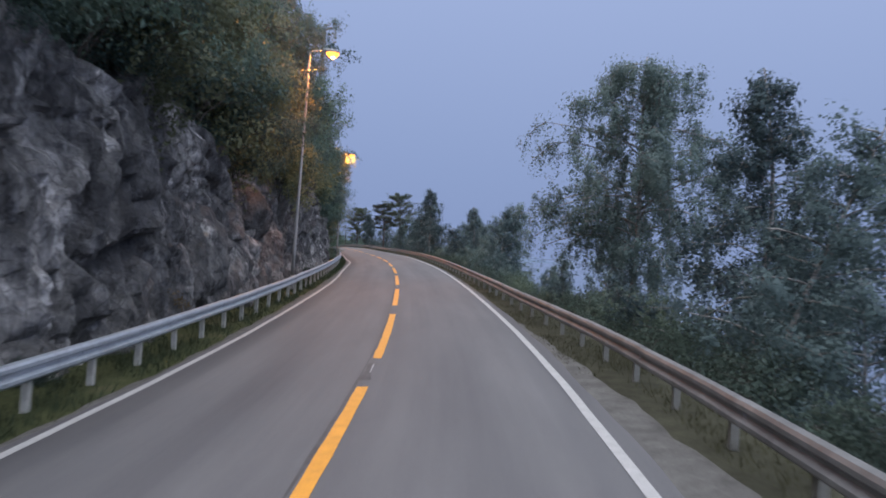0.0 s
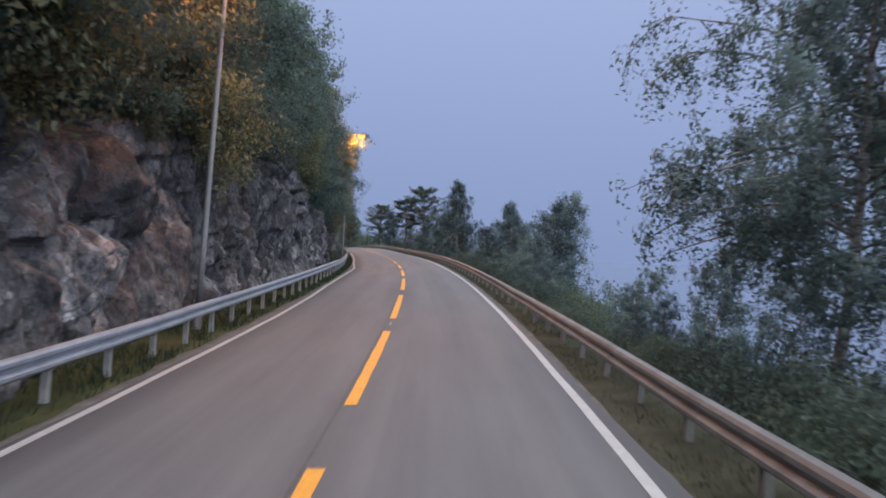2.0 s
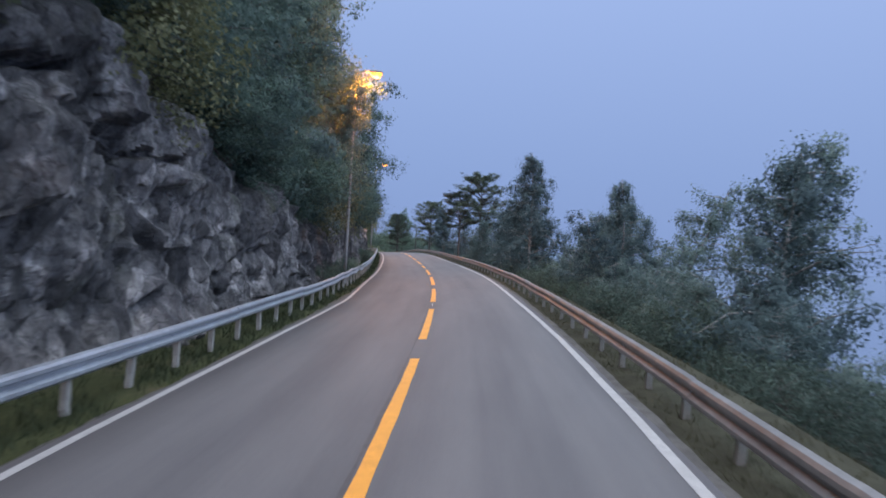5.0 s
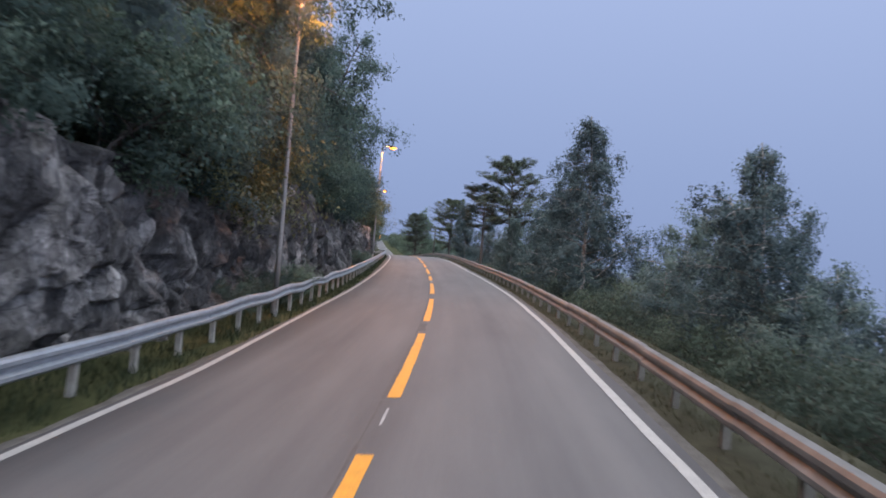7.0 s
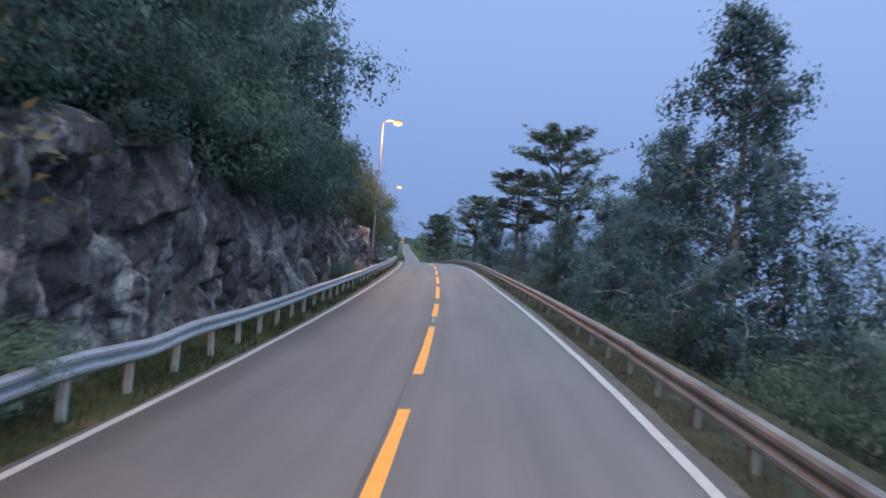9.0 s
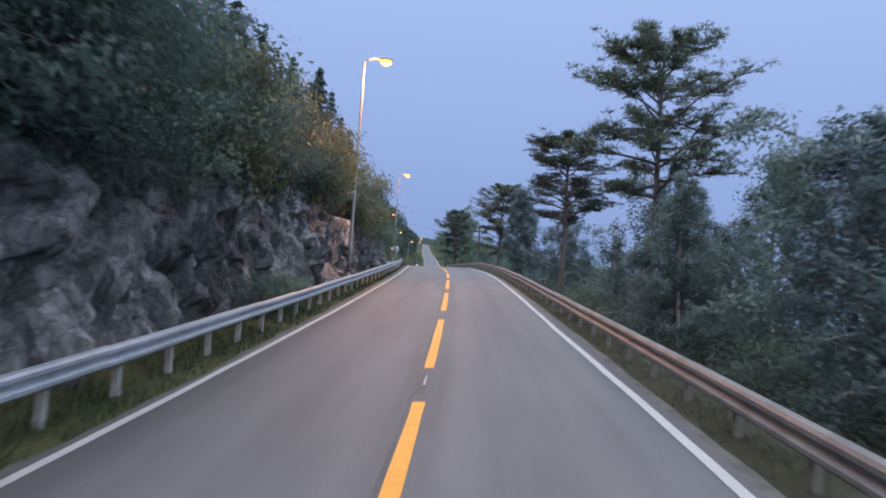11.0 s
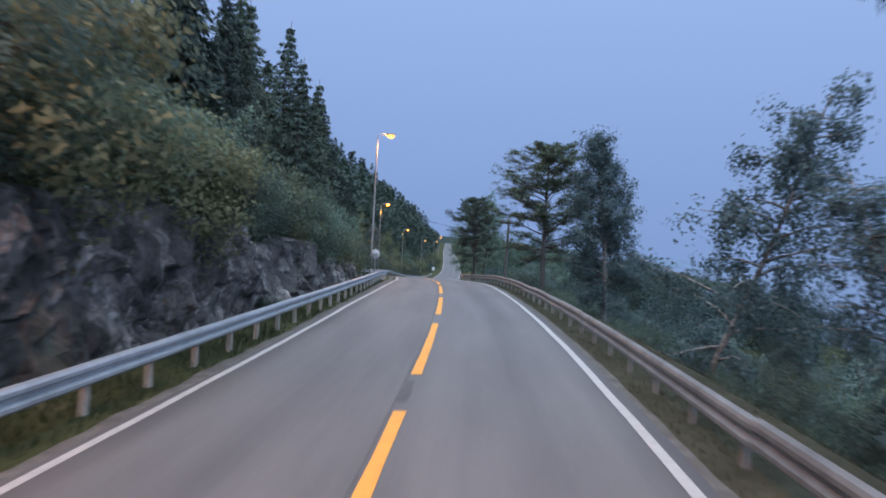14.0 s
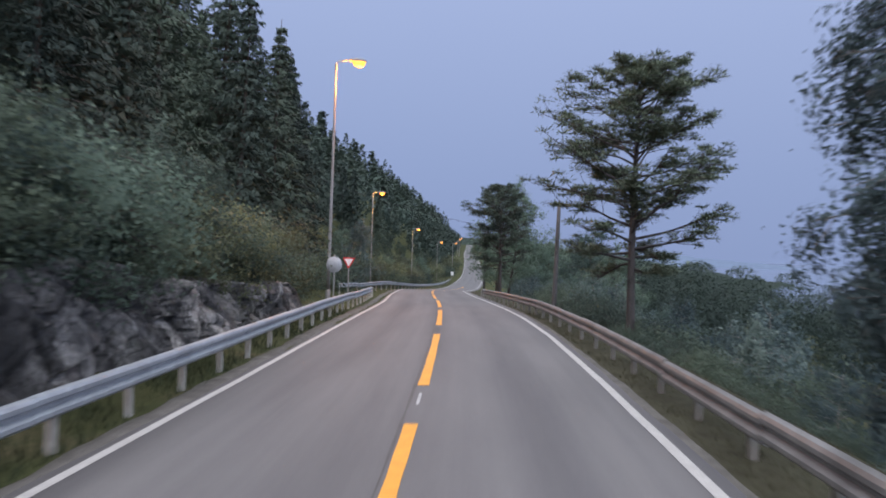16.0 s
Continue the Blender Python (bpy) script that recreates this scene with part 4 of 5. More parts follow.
mould("spruce_b", "spruce_tree", spruce(32, 11.0, 2.3, 4200), BARK_DARK, NEEDLE_SPRUCE, "dark spruce with drooping tiers on the hillside", "tree")

rng = np.random.default_rng(77)
# the trees that stand out below the road
plant("birch_a", 32.8, 9.5, 1.26, 200, base=-2.9)
plant("birch_c", 15.6, 7.4, 1.10, 80, base=-1.6)
plant("birch_c", 12.0, 10.8, 0.95, 200, base=-2.6)
plant("birch_b", 19.6, 9.0, 1.04, 320, base=-2.6)
plant("birch_c", 26.5, 12.0, 0.90, 45, base=-3.2)
plant("birch_c", 22.5, 12.6, 0.92, 165, base=-3.2)
plant("birch_c", 45.5, 11.6, 0.96, 120)
plant("birch_c", 44.6, 12.8, 1.0, 20)
plant("birch_c", 46.9, 8.8, 0.55, 90)
plant("birch_c", 43.4, 9.4, 0.50, 210)
plant("birch_c", 49.6, 9.8, 0.52, 330)
plant("birch_c", 41.0, 8.7, 0.46, 150)
plant("birch_c", 60.6, 8.2, 1.10, 140, base=-2.4)
plant("birch_c", 66.5, 9.0, 1.10, 10, base=-2.4)
plant("birch_c", 73.0, 8.4, 0.95, 60, base=-1.9)
plant("birch_b", 84.5, 9.6, 0.88, 300, base=-2.6)
plant("birch_b", 96.6, 7.0, 1.06, 35, base=-1.7)
plant("birch_c", 94.0, 8.7, 1.05, 75, base=-2.6, lean=(0, 6))
plant("birch_c", 89.5, 9.4, 1.08, 15, base=-2.8)
plant("birch_c", 77.0, 8.7, 0.85, 240, base=-2.3)
plant("birch_c", 129.0, 7.5, 0.74, 310, base=-2.1)
plant("birch_c", 125.3, 8.2, 0.74, 60, base=-2.3)
plant("birch_b", 105.5, 7.4, 0.92, 260, base=-1.8)
plant("birch_c", 92.5, 11.0, 1.15, 120, base=-3.6)
plant("birch_c", 81.0, 11.5, 0.90, 160, base=-4.0)
plant("pine_a", 121.0, 6.2, 0.72, 15, base=-1.3, flat=1.208)
plant("birch_c", 127.0, 8.6, 0.85, 100, base=-2.2)
plant("birch_c", 108.0, 8.0, 0.95, 200, base=-2.0)
plant("pine_a", 137.3, 5.7, 1.11, 70, base=-0.8, flat=0.771)
plant("birch_b", 113.0, 8.8, 0.80, 15, base=-2.2)
plant("birch_b", 119.5, 9.6, 0.84, 95, base=-2.6)
plant("birch_c", 123.5, 9.2, 1.15, 215, base=-2.5)
plant("birch_c", 115.5, 10.8, 1.25, 275, base=-3.2)
plant("birch_b", 117.0, 6.1, 0.55, 70, base=-1.0)
plant("birch_b", 118.2, 6.3, 0.50, 170, base=-1.1)
plant("birch_c", 149.5, 6.2, 1.0, 30, base=-1.2)
plant("birch_c", 143.0, 8.6, 0.80, 230, base=-1.8)
plant("birch_e", 164.0, 6.8, 0.91, 130, base=-1.0)
plant("pine_b", 182.3, 6.9, 0.98, 330, base=-0.9)
plant("rowan_a", 236.0, 7.4, 1.30, 40)
plant("pine_b", 229.0, 6.2, 1.05, 80)
plant("rowan_a", 247.0, 6.4, 1.2, 140)
# scrub on the slope below the road, kept under the height that it has along the road
TOP_Y = [-10, 28, 33, 38, 50, 56, 75, 98, 104, 112, 140, 149, 168, 178, 190, 220]
TOP_H = [2.6, 2.6, 1.6, 0.5, 0.5, 2.2, 2.4, 2.4, 1.8, 1.7, 1.6, 0.6, 0.4, 1.4, 2.0, 2.2]
SIZE = {"bush_a": 2.9, "bush_b": 2.7, "bush_c": 2.6, "birch_d": 5.6, "birch_f": 5.6, "rowan_a": 9.2, "rowan_b": 8.2, "birch_a": 10.3}


def under(kinds, y, off, spread):
    """A plant whose top stays about the scrub's height at y."""
    goal = (float(np.interp(y, TOP_Y, TOP_H)) - (0.28 * max(0, off - 9) if 30 < y < 80 else 0)) * rng.uniform(0.5, 1.1) + rng.uniform(-spread, 0) - 0.2 - float(ground_height(y, off))
    kind = min(kinds, key=lambda k: abs(SIZE[k] - goal))
    return kind, min(max(goal / SIZE[kind], 0.3), 1.5)


y = 4.0
while y < 205:
    o = rng.uniform(5.9, 6.5)
    kind, f = under(("bush_b",), y, o, 0.5)
    plant(kind, y, o + 0.5 * f, min(f, 0.85), rng.uniform(0, 360), "scrub below the road", 0.1)
    y += rng.uniform(2.0, 2.9)
y = 4.0
while y < 215:
    o = rng.uniform(7.2, 10.0)
    kind, f = under(("bush_b", "birch_d"), y, o, 0.8)
    plant(kind, y, o, f, rng.uniform(0, 360), "scrub below the road", 0.1)
    y += rng.uniform(2.5, 3.5)
y = 34.0
while y < 260:
    o = rng.uniform(11.5, 20)
    kind, f = under(("birch_f",) if y > 118 or o > 16 else ("birch_d",), y, o, 1.5)
    plant(kind, y, o, f, rng.uniform(0, 360), "trees on the lower slope", 0.2)
    y += rng.uniform(5.5, 7.5)
for y0, y1, step, lo, hi in ((57, 76, 2.4, 1.0, 3.0), (77, 112, 2.2, 1.5, 3.5), (122, 150, 1.9, 1.0, 2.2), (24, 36, 2.0, 0.4, 1.6), (150, 166, 1.7, 0.0, 0.9), (166, 180, 1.7, 0.5, 1.6), (176, 250, 1.9, 1.4, 2.9)):
    y = float(y0)
    while y < y1:
        o = rng.uniform(8.2 if y1 == 36 else 7.4, 9.6 if y1 == 76 else 10.5 if 150 < y < 172 else 12.5)
        goal = rng.uniform(lo, hi) - (0.38 * (o - 7.4) if y > 140 else 0.30 * max(0, o - 9.0) if y < 76 else 0) - float(ground_height(y, o))
        kind = "birch_f" if y > 172 or (o > 10.5 and y > 100) else "birch_d"
        plant(kind, y, o, goal / SIZE[kind], rng.uniform(0, 360), "trees on the lower slope", 0.2)
        y += rng.uniform(0.8, 1.2) * step
# bushes and trees on top of the rock, some hanging down its face
for back, lift, first in ((0.0, 0.0, 4.0), (0.75, 1.0, 5.0)):
    y = first
    while y < 190:
        kind = ("bush_a", "bush_c", "bush_a", "bush_a", "bush_b")[rng.integers(5)]
        if y > 138:
            kind = "bush_b" if lift else ("bush_a", "bush_b", "bush_c", "bush_b")[rng.integers(4)]
        h = float(rock_top(y)) * (1 - lift) + float(cliff_top(y)) * lift
        plant(kind, y, -6.35 - back - 0.10 * h + rng.uniform(-0.5, 0.3) - 0.12 * max(0, y - 176), rng.uniform(0.85, 1.35) * (1 if y < 150 else 0.85), rng.uniform(0, 360), "bushes on the rock", 0.0, h - rng.uniform(0.0, 0.6), (0, rng.uniform(5, 28)))
        y += rng.uniform(1.5, 2.3)
mould("fern", "fern_tuft", broadleaf(41, 0.7, 0.5, 420, 0.05, 0.05, 0.6, 1.0, 5, 0.08), BARK_DARK, LEAF_RUST, "rusty orange fern tuft on the rock", "fern", "stem")
for y, o, h, f in ((21.0, -5.75, 0.35, 0.7), (93.6, -5.85, 0.85, 0.75), (148.3, -5.8, 0.8, 0.7), (45.0, -5.8, 2.2, 0.5)):
    plant("fern", y, o, f, rng.uniform(0, 360), "ferns on the rock", 0.0, h, (0, 20))
plant("fern", 48.0, 5.3, 0.4, 40, "", 0.0, -0.35)
for y, f in ((82.5, 0.42), (85.2, 0.5), (87.5, 0.55), (89.0, 0.45), (118.5, 0.4), (120.0, 0.5), (121.6, 0.45), (123.4, 0.42), (125.5, 0.38), (98.5, 0.3), (156.0, 0.3), (49.0, 0.28), (12.5, 0.3)):
    plant("bush_a" if f > 0.4 else "bush_b", y, -5.25, f, rng.uniform(0, 360), "shrubs at the foot of the rock", 0.1, -0.1)
HANG = [(11, 23, 7, 6.3, 7.1, "bush_a"), (37, 44, 8, 5.0, 6.4, "bush_c"), (43, 62, 7, 6.3, 7.4, "bush_a"), (61, 82, 16, 4.4, 6.0, "bush_a"), (84, 112, 8, 4.2, 5.0, "bush_a"), (108, 126, 8, 3.8, 4.8, "bush_a"), (126, 136, 5, 3.6, 4.8, "bush_c"), (143, 156, 7, 3.3, 4.4, "bush_b"), (156, 174, 10, 2.4, 3.4, "bush_b"), (174, 190, 9, 1.0, 2.2, "bush_c"), (187, 194, 7, 0.3, 1.6, "bush_c")]
for y0, y1, count, h0, h1, main in HANG:
    for k in range(count):
        y = rng.uniform(y0, y1)
        kind = main if rng.random() < 0.65 else "bush_a"
        plant(kind, y, -6.2 - 0.1 * h0 + rng.uniform(-0.3, 0.2) - max(0, (y - 165) * 0.10), rng.uniform(0.55, 1.0), rng.uniform(0, 360), "bushes on the rock", 0.0, rng.uniform(h0, h1) - 0.3, (0, rng.uniform(15, 45)))
for y, o, h, f in ((130.6, -5.5, 3.9, 0.75), (131.4, -5.3, 4.6, 0.7), (129.6, -5.8, 4.4, 0.8), (38.6, -5.9, 4.3, 0.9), (38.0, -5.7, 5.2, 0.8), (36.4, -6.0, 6.2, 0.9), (37.5, -6.2, 7.2, 1.0)):
    plant("bush_c", y, o, f, rng.uniform(0, 360), "bushes on the rock", 0.0, h, (0, 22))
y = 4.0
while y < 186:
    kind = ("rowan_a", "rowan_b")[rng.integers(2)] if y < 140 else "rowan_c"
    back = 1.0 if 22 < y < 42 or 70 < y < 88 or 106 < y < 117 else 0.0
    plant(kind, y, rng.uniform(-9.2, -7.4) - back, rng.uniform(0.8, 1.12) * (1 if y < 106 else 0.88 if y < 117 else 0.46 if y < 134 else 0.58), rng.uniform(0, 360), "trees above the rock", 0.3, None, (0, rng.uniform(2, 16) * (1 - 0.5 * back)))
    y += rng.uniform(2.1, 3.1)
y = 4.0
while y < 215:
    kind = ("rowan_a", "spruce_b", "rowan_b", "rowan_a", "birch_d")[rng.integers(5)] if y < 112 else "rowan_c" if y < 160 else ("spruce_b", "spruce_b", "rowan_c", "rowan_c")[rng.integers(4)]
    plant(kind, y, rng.uniform(-17, -10.8), rng.uniform(0.75, 1.1) * (1 if y < 110 or kind[0] == "s" else 0.48 if y < 160 else 0.7), rng.uniform(0, 360), "trees above the rock", 0.3)
    y += rng.uniform(5.0, 7.0)
plant("pine_a", 117.0, -9.0, 1.14, 60, "trees above the rock", 0.3, flat=0.83)
plant("birch_b", 76.0, -8.0, 1.15, 200, "trees above the rock", 0.3, None, (0, 14))
plant("rowan_b", 79.5, -7.4, 0.82, 250, "trees above the rock", 0.0, 3.6, (0, 16))
plant("birch_c", 81.5, -6.4, 0.80, 30, "trees above the rock", 0.0, 4.4, (0, 12))
plant("birch_c", 82.0, -6.4, 0.95, 300, "trees above the rock", 0.0, 3.3, (0, 9))
plant("birch_c", 84.8, -6.6, 0.92, 120, "trees above the rock", 0.0, 3.3, (0, 8))
plant("birch_c", 38.2, -6.4, 0.95, 210, "trees above the rock", 0.0, 4.9, (0, 10))
plant("birch_c", 36.2, -6.7, 0.85, 100, "trees above the rock", 0.0, 4.8, (0, 7))
plant("birch_c", 217.0, -6.6, 0.85, 20, "bushes beside the dip", 0.1)
plant("birch_a", 40.0, -7.4, 0.95, 90, "trees above the rock", 0.3, None, (0, 14))
for sy, so, sz in ((190, -14.5, 1.0), (196, -18.5, 1.30), (216.5, -20.9, 1.81), (200, -16.4, 1.60), (208.3, -15.7, 1.69), (206.4, -13.5, 1.50), (212.5, -12.4, 1.50), (216.1, -11.8, 1.42), (193.5, -22.1, 1.26), (204, -19.5, 1.5), (187, -19, 1.0), (183, -22, 0.75), (178, -17, 0.80), (222, -13.5, 1.4), (173, -18, 0.70), (229, -15, 1.3), (236, -17, 1.4), (181, -14, 0.98)):
    plant("spruce_a", sy, so, sz, rng.uniform(0, 360), "spruces on the hillside", 0.4, None, (rng.normal(0, 1.5), rng.normal(0, 1.5)))
for k in range(60):
    y = rng.uniform(190, 330)
    plant("spruce_b", y, -rng.uniform(18, 44), rng.uniform(0.95, 1.35), rng.uniform(0, 360), "spruces on the hillside", 0.4)
# beyond the crest
for k in range(34):
    plant("rowan_c", rng.uniform(212, 350), -rng.uniform(9, 20), rng.uniform(0.6, 0.95), rng.uniform(0, 360), "bushes beside the dip", 0.2)
for k in range(44):
    y = rng.uniform(200, 430)
    kind = ("bush_b", "rowan_c", "bush_c", "bush_b")[rng.integers(4)]
    plant(kind, y, -rng.uniform(5.6, 9.5), rng.uniform(0.9, 1.6) * (0.45 if kind == "rowan_c" else 1), rng.uniform(0, 360), "bushes beside the dip", 0.1)
for k in range(26):
    y = rng.uniform(200, 330)
    kind = ("bush_c", "bush_a", "rowan_b", "bush_c")[rng.integers(4)]
    o = -float(np.interp(y, FOOT_Y, FOOT_O)) - rng.uniform(-0.5, 6)
    plant(kind, y, o, rng.uniform(0.8, 1.3) * (0.6 if kind == "rowan_b" else 1), rng.uniform(0, 360), "bushes beside the dip", 0.1)
for k in range(26):
    y = rng.uniform(196, 340)
    plant(("rowan_a", "birch_f", "rowan_b", "rowan_b")[k % 4], y, rng.uniform(6.5, 16), rng.uniform(0.5, 0.8), rng.uniform(0, 360), "bushes beside the dip", 0.1)


def far_wood(label, count, y_span, off_span, height, seed, mat, rounded=False, leaves=320):
    """Conifers and broadleaved crowns far off, each a loose cone of many small leaf planes."""
    r = np.random.default_rng(seed)
    ys, os = r.uniform(*y_span, count), r.uniform(*off_span, count)
    base = place(ys, os, ground_height(ys, os))
    keep = base[:, 2] > -23.5
    base = base[keep]
    n = leaves if rounded else 250
    cs = []
    for b in base:
        hgt = height * r.uniform(0.7, 1.25)
        u = r.uniform(0.05, 1, n) ** 0.9
        rad = hgt * 0.34 * np.sqrt(np.maximum(0, 1 - (2 * u - 0.9) ** 2 * 0.8)) if rounded else hgt * 0.20 * (1 - u) ** 0.8 + 0.25
        a = r.uniform(0, 6.283, n)
        rr = rad * np.sqrt(r.uniform(0.2, 1, n))
        cs.append(b + np.column_stack([rr * np.cos(a), rr * np.sin(a), hgt * u]))
    c = np.concatenate(cs)
    face = c - np.repeat(base, n, 0) - [0, 0, 0.4 * height]
    v, f, nrm = leaf_quads(c, (0.26 * math.sqrt(320 / leaves) if rounded else 0.45) * height / (6 if rounded else 12), r, 0.2, 0.6, 0.8, face)
    return tagged(new("far_woods", crown_mesh("far_woods", v, f, nrm, mat)), label, "woods", kind="stuff")


far_wood("dark spruce forest covering the hillside", 900, (180, 900), (-160, -20), 16, 5, NEEDLE_SPRUCE)
far_wood("dark trees lining the far road", 260, (335, 900), (-22, -8), 9, 6, NEEDLE_SPRUCE)
far_wood("dark woods between the road and the fjord", 700, (330, 900), (8, 130), 9, 7, NEEDLE_SPRUCE, True)
far_wood("dark woods on the lower slope beside the dip", 200, (205, 335), (15, 80), 6.5, 11, LEAF_SCRUB, True, 1800)


def grass(label, count, y_span, off_at, height, seed, mat):
    r = np.random.default_rng(seed)
    ys = r.uniform(*y_span, count)
    lo, hi = off_at
    os = r.uniform(lo, hi, count)
    dens = np.sin(ys * 0.9) + np.sin(ys * 2.3 + os * 3) + r.normal(0, 0.8, count)
    ys, os = ys[dens > -0.6], os[dens > -0.6]
    p = place(ys, os, ground_height(ys, os) - 0.02)
    n = len(p)
    L = height * r.uniform(0.4, 1.3, (n, 1))
    tip = np.column_stack([r.normal(0, 0.35, n), r.normal(0, 0.35, n), np.ones(n)]) * L
    a = r.uniform(0, 6.283, n)
    w = np.column_stack([np.cos(a), np.sin(a), 0 * a]) * r.uniform(0.006, 0.014, (n, 1))
    q = np.stack([p - w, p + w, p + tip * 0.6 + w * 0.6, p + tip], 1).reshape(-1, 3)
    return tagged(new("grass", mesh_of("grass", q, np.arange(4 * n).reshape(-1, 4), mat)), label, "grass", kind="stuff")


grass("short green grass under the guard rail before the rock", 42000, (2, 186), (-5.5, -3.66), 0.20, 8, GRASS)
grass("short olive-brown grass under the rail at the edge of the drop", 90000, (13, 186), (3.36, 5.3), 0.10, 9, GRASS_DRY)
grass("dry brownish grass beyond the gravel shoulder", 6000, (2, 16), (4.1, 6.0), 0.15, 10, GRASS_DRY)


# ---- street lamps ----
def lamp_mould():
    ob = thing("street_lamp", "grey steel street lamp with a lit orange sodium head", "street lamp")
    part("base", mesh_of("base", *tube([(0, 0, -0.3), (0, 0, 0.0), (0, 0, 0.55), (0, 0, 0.6)], [0.10, 0.10, 0.10, 0.075], 10), POLE, True), ob)
    zs = np.linspace(0.55, 9.75, 8)
    part("pole", mesh_of("pole", *tube(np.column_stack([0 * zs, 0 * zs, zs]), np.linspace(0.075, 0.042, 8), 12), POLE, True), ob)
    pts = [(0, 0, 9.6), (0.0, 0, 9.85), (0.10, 0, 9.97), (0.35, 0, 10.02), (0.60, 0, 10.04)]
    part("arm", mesh_of("arm", *tube(pts, [0.044, 0.042, 0.036, 0.032, 0.032], 10), POLE, True), ob)
    rings = []
    for x, w, zt, zb in ((0.52, 0.05, 10.08, 10.0), (0.60, 0.10, 10.12, 9.97), (0.85, 0.14, 10.14, 9.96), (1.10, 0.13, 10.12, 9.96), (1.22, 0.07, 10.06, 9.98)):
        t = np.arange(10) / 10 * 2 * np.pi
        zm, zr = (zt + zb) / 2, (zt - zb) / 2
        rings.append(np.column_stack([np.full(10, x), w * np.cos(t), zm + zr * np.sin(t)]))
    head = part("lamp_head", mesh_of("lamp_head", *ring_sweep(rings), HEAD, True), ob)
    rings = []
    for x, w, d in ((0.66, 0.05, 0.03), (0.74, 0.13, 0.15), (0.95, 0.16, 0.22), (1.12, 0.13, 0.16), (1.20, 0.05, 0.03)):
        t = np.arange(10) / 10 * 2 * np.pi
        rings.append(np.column_stack([np.full(10, x), w * np.cos(t), 9.965 + d * np.minimum(np.sin(t), 0.15)]))
    part("lens", mesh_of("lens", *ring_sweep(rings), GLOW, True), head, "glowing orange glass bowl")
    return ob


lamp = lamp_mould()
LAMPS = [(35.0, -4.60, 0.0, 1.7, 1.045), (83.3, -4.52, 0.0, 0.2, 1.05), (134.3, -4.72, 0.0, 0.4, 1.035), (187.0, -4.72, 0.25, 0.2, 0.975), (218.6, -5.2, 0.0, 0, 0.78),
         (268.0, -6.0, 0.0, 0, 0.84), (310.0, -5.9, 0.0, 0, 0.82), (362.0, -5.5, 0.0, 0, 0.85), (425.0, -5.5, 0.0, 0, 0.9), (480.0, -5.5, 0.0, 0, 0.9), (540.0, -5.5, 0, 0, 0.9)]
for k, (ly, lo, lh, tilt, lsize) in enumerate(LAMPS):
    m = Matrix.Translation(Vector(place(ly, lo, lh - 0.05))) @ pose(0, 0, 0, 0, tilt, -math.degrees(heading(ly))) @ Matrix.Diagonal((lsize, lsize, lsize, 1))
    if k == 0:
        lamp.matrix_basis = m
        ob = lamp
    else:
        ob = copy_thing(lamp, m)
    ob["group"] = "lamps along the road"
    if k == 2:
        part("bracket", mesh_of("bracket", *box(-0.14, -0.06, 4.1, 0.34, 0.14, 0.12, 0.02), SIGN_BACK), ob, "small grey bracket box on the pole")
    if k < 6:
        lt = bpy.data.lights.new("sodium_light", "POINT")
        lt.energy, lt.color, lt.shadow_soft_size = (1350.0, 1700.0, 2400.0, 1000.0, 800.0, 800.0)[k], (1.0, 0.31, 0.032), 0.12
        lo_ = new("sodium_light", lt)
        lo_.location = m @ Vector((0.95, 0, 9.72))


# ---- signs, poles and cables ----
def disc(radius, thick, sides=24):
    t = np.arange(sides) / sides * 2 * np.pi
    return ring_sweep([np.column_stack([r * np.cos(t), np.full(sides, y), r * np.sin(t)]) for y, r in ((-thick / 2, radius * 0.985), (-thick * 0.3, radius), (thick * 0.3, radius), (thick / 2, radius * 0.985))])


def sign_post(height):
    return mesh_of("post", *tube([(0, 0, -0.4), (0, 0, 0.2), (0, 0, height - 0.02), (0, 0, height)], [0.032, 0.03, 0.03, 0.024], 10), POLE, True)


sgn = thing("round_sign", "round traffic sign seen from its grey back", "traffic sign", at=Matrix.Translation(Vector(place(186.5, -4.42, -0.05))) @ pose(0, 0, 0, 0, 0, 12))
part("post", sign_post(2.3), sgn)
v, f = disc(0.33, 0.025)
part("plate", mesh_of("plate", v + [0, -0.045, 1.9], f, SIGN_BACK, True), sgn)
for dz in (-0.15, 0.15):
    part("clamp", mesh_of("clamp", *box(0, -0.02, 1.9 + dz, 0.34, 0.03, 0.035)), sgn)
    sgn.children[-1].data.materials.append(POLE)

yld = thing("yield_sign", "white triangular give-way sign with a red border", "traffic sign", at=Matrix.Translation(Vector(place(196.0, -4.85, -0.05))) @ pose(0, 0, 0, 0, 0, 12))
part("post", sign_post(2.4), yld)


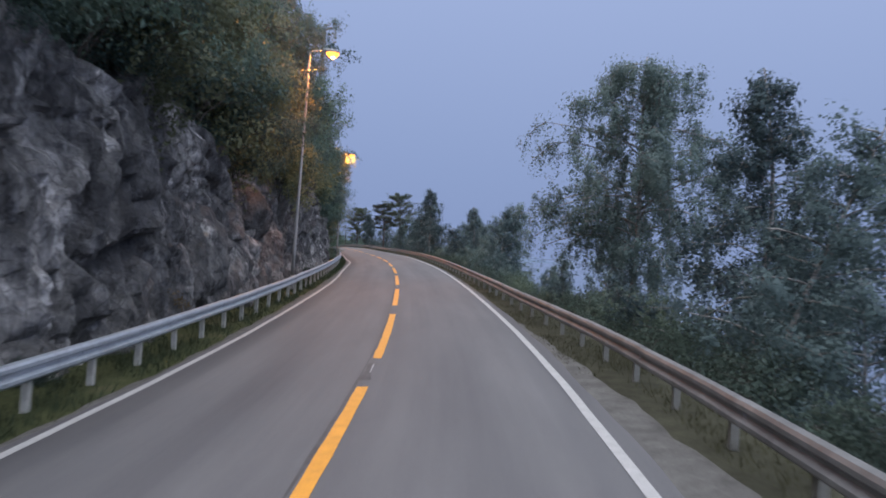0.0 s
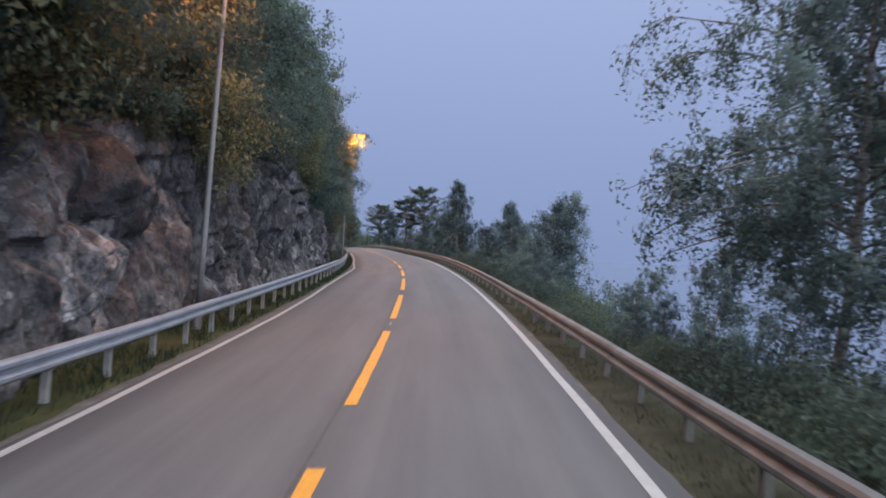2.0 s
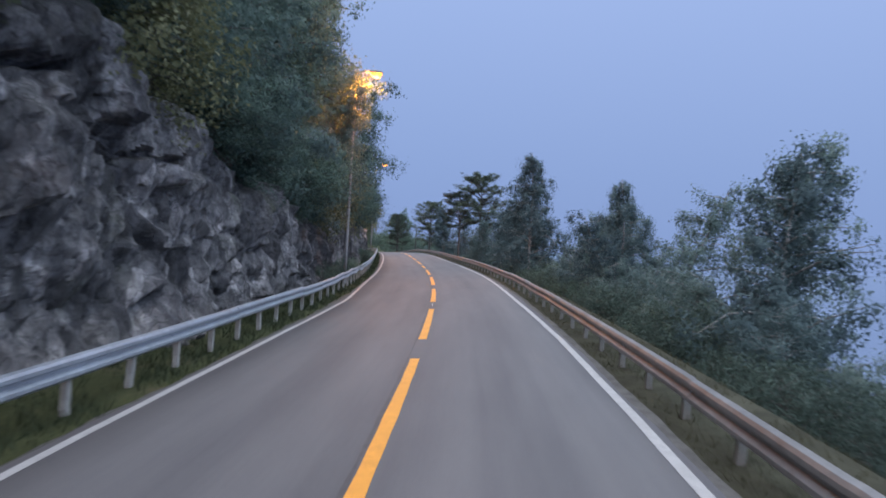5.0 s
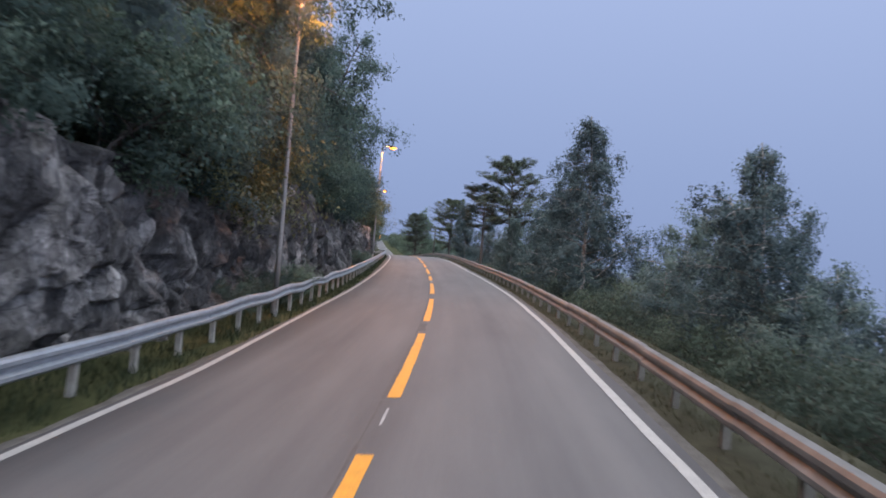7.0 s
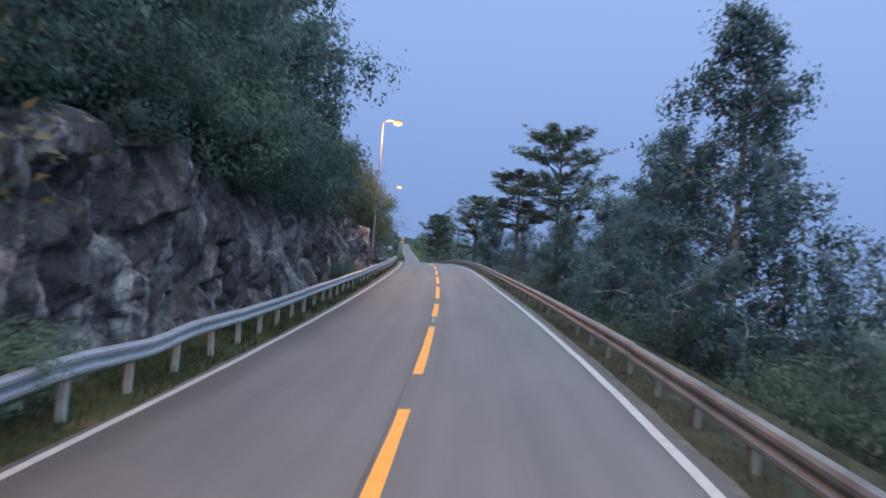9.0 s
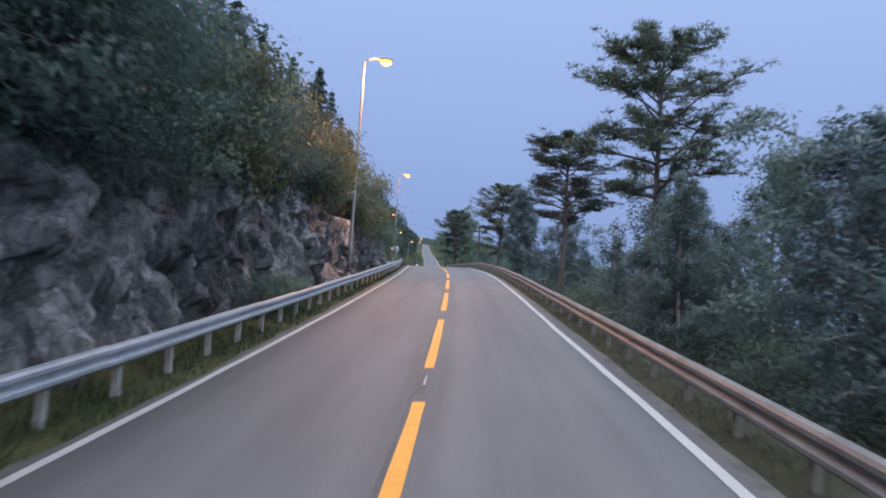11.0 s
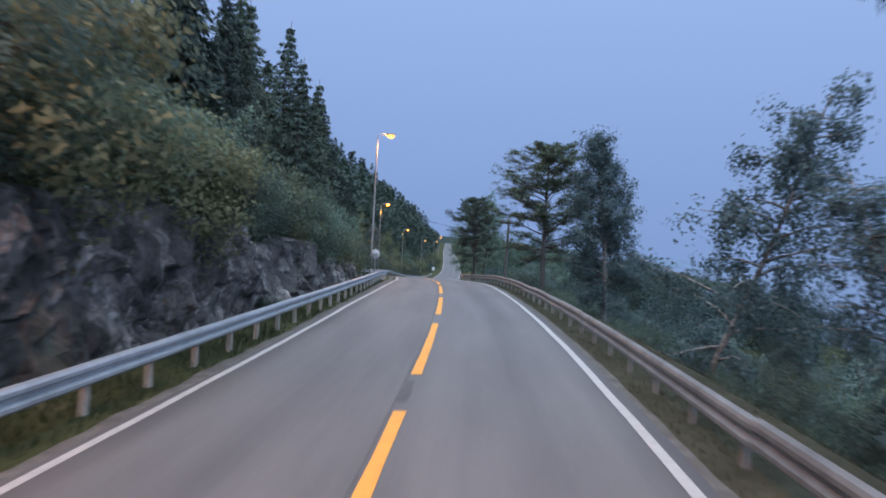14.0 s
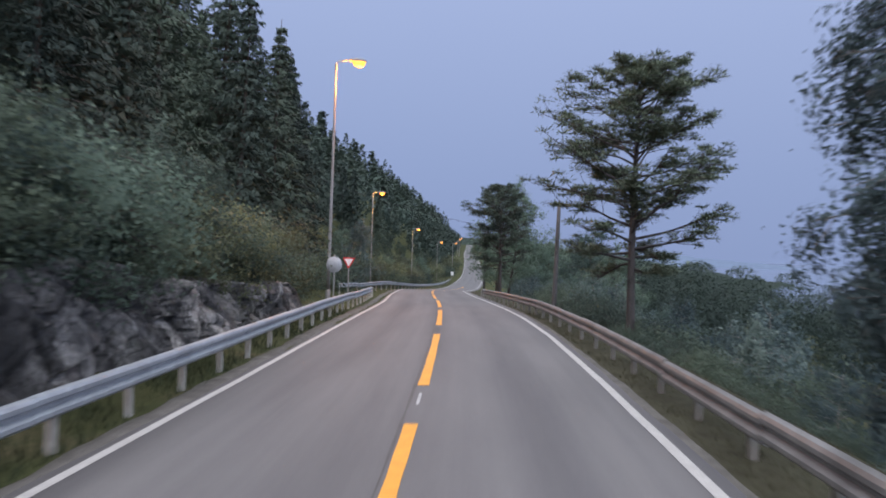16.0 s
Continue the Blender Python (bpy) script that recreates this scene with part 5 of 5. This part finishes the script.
def triangle(r, y, thick, z):
    a = np.radians([-94, -86, 26, 34, 146, 154])
    o = np.column_stack([r * np.cos(a), 0 * a, r * np.sin(a)])
    return ring_sweep([o * 0.99 + [0, y + thick / 2, z], o + [0, y, z], o * 0.99 + [0, y - thick / 2, z]])


part("plate", mesh_of("plate", *triangle(0.37, -0.05, 0.02, 2.15), SIGN_RED), yld, "red border plate")
part("panel", mesh_of("panel", *triangle(0.24, -0.064, 0.01, 2.15), SIGN_WHITE), yld, "white inner triangle")
mk = thing("marker_sign", "small white marker board on a post by the far bend", "traffic sign", at=Matrix.Translation(Vector(place(345, -4.7, 0))) @ pose(0, 0, 0, 0, 0, 12))
part("post", sign_post(1.2), mk)
part("panel", mesh_of("panel", *box(0, -0.05, 1.3, 0.7, 0.03, 0.9, 0.01), SIGN_WHITE), mk)


def utility_pole(y, off, height, base=None, lean=0.0):
    h = float(ground_height(y, off)) if base is None else base
    ob = thing("utility_pole", "slim dark timber utility pole beside the trees", "utility pole", at=Matrix.Translation(Vector(place(y, off, h))) @ pose(0, 0, 0, 0, lean, 12))
    zs = np.linspace(-0.5, height, 6)
    part("pole", mesh_of("pole", *tube(np.column_stack([0 * zs, 0 * zs, zs]), np.linspace(0.13, 0.085, 6), 10), TIMBER, True), ob)
    part("insulator", mesh_of("insulator", *tube([(0, 0, height - 0.02), (0, 0, height + 0.06), (0, 0, height + 0.16)], [0.03, 0.05, 0.025], 8), HEAD, True), ob)
    return ob


utility_pole(190.5, 5.3, 5.6, -0.7, 1.0)
utility_pole(237.0, 4.9, 6.5)


def cable(a, b, sag):
    t = np.linspace(0, 1, 25)[:, None]
    p = np.array(a) * (1 - t) + np.array(b) * t
    p[:, 2] -= sag * 4 * (t * (1 - t))[:, 0]
    return p


wire = thing("overhead_cable", "thin dark overhead cable crossing above the road", "cable")
ca, cb = place(236, -24, 16.0), place(237.0, 4.9, 7.0)
part("cable", mesh_of("cable", *tube(cable(ca, cb, 1.2), np.full(25, 0.018), 6), WIRE, True), wire)
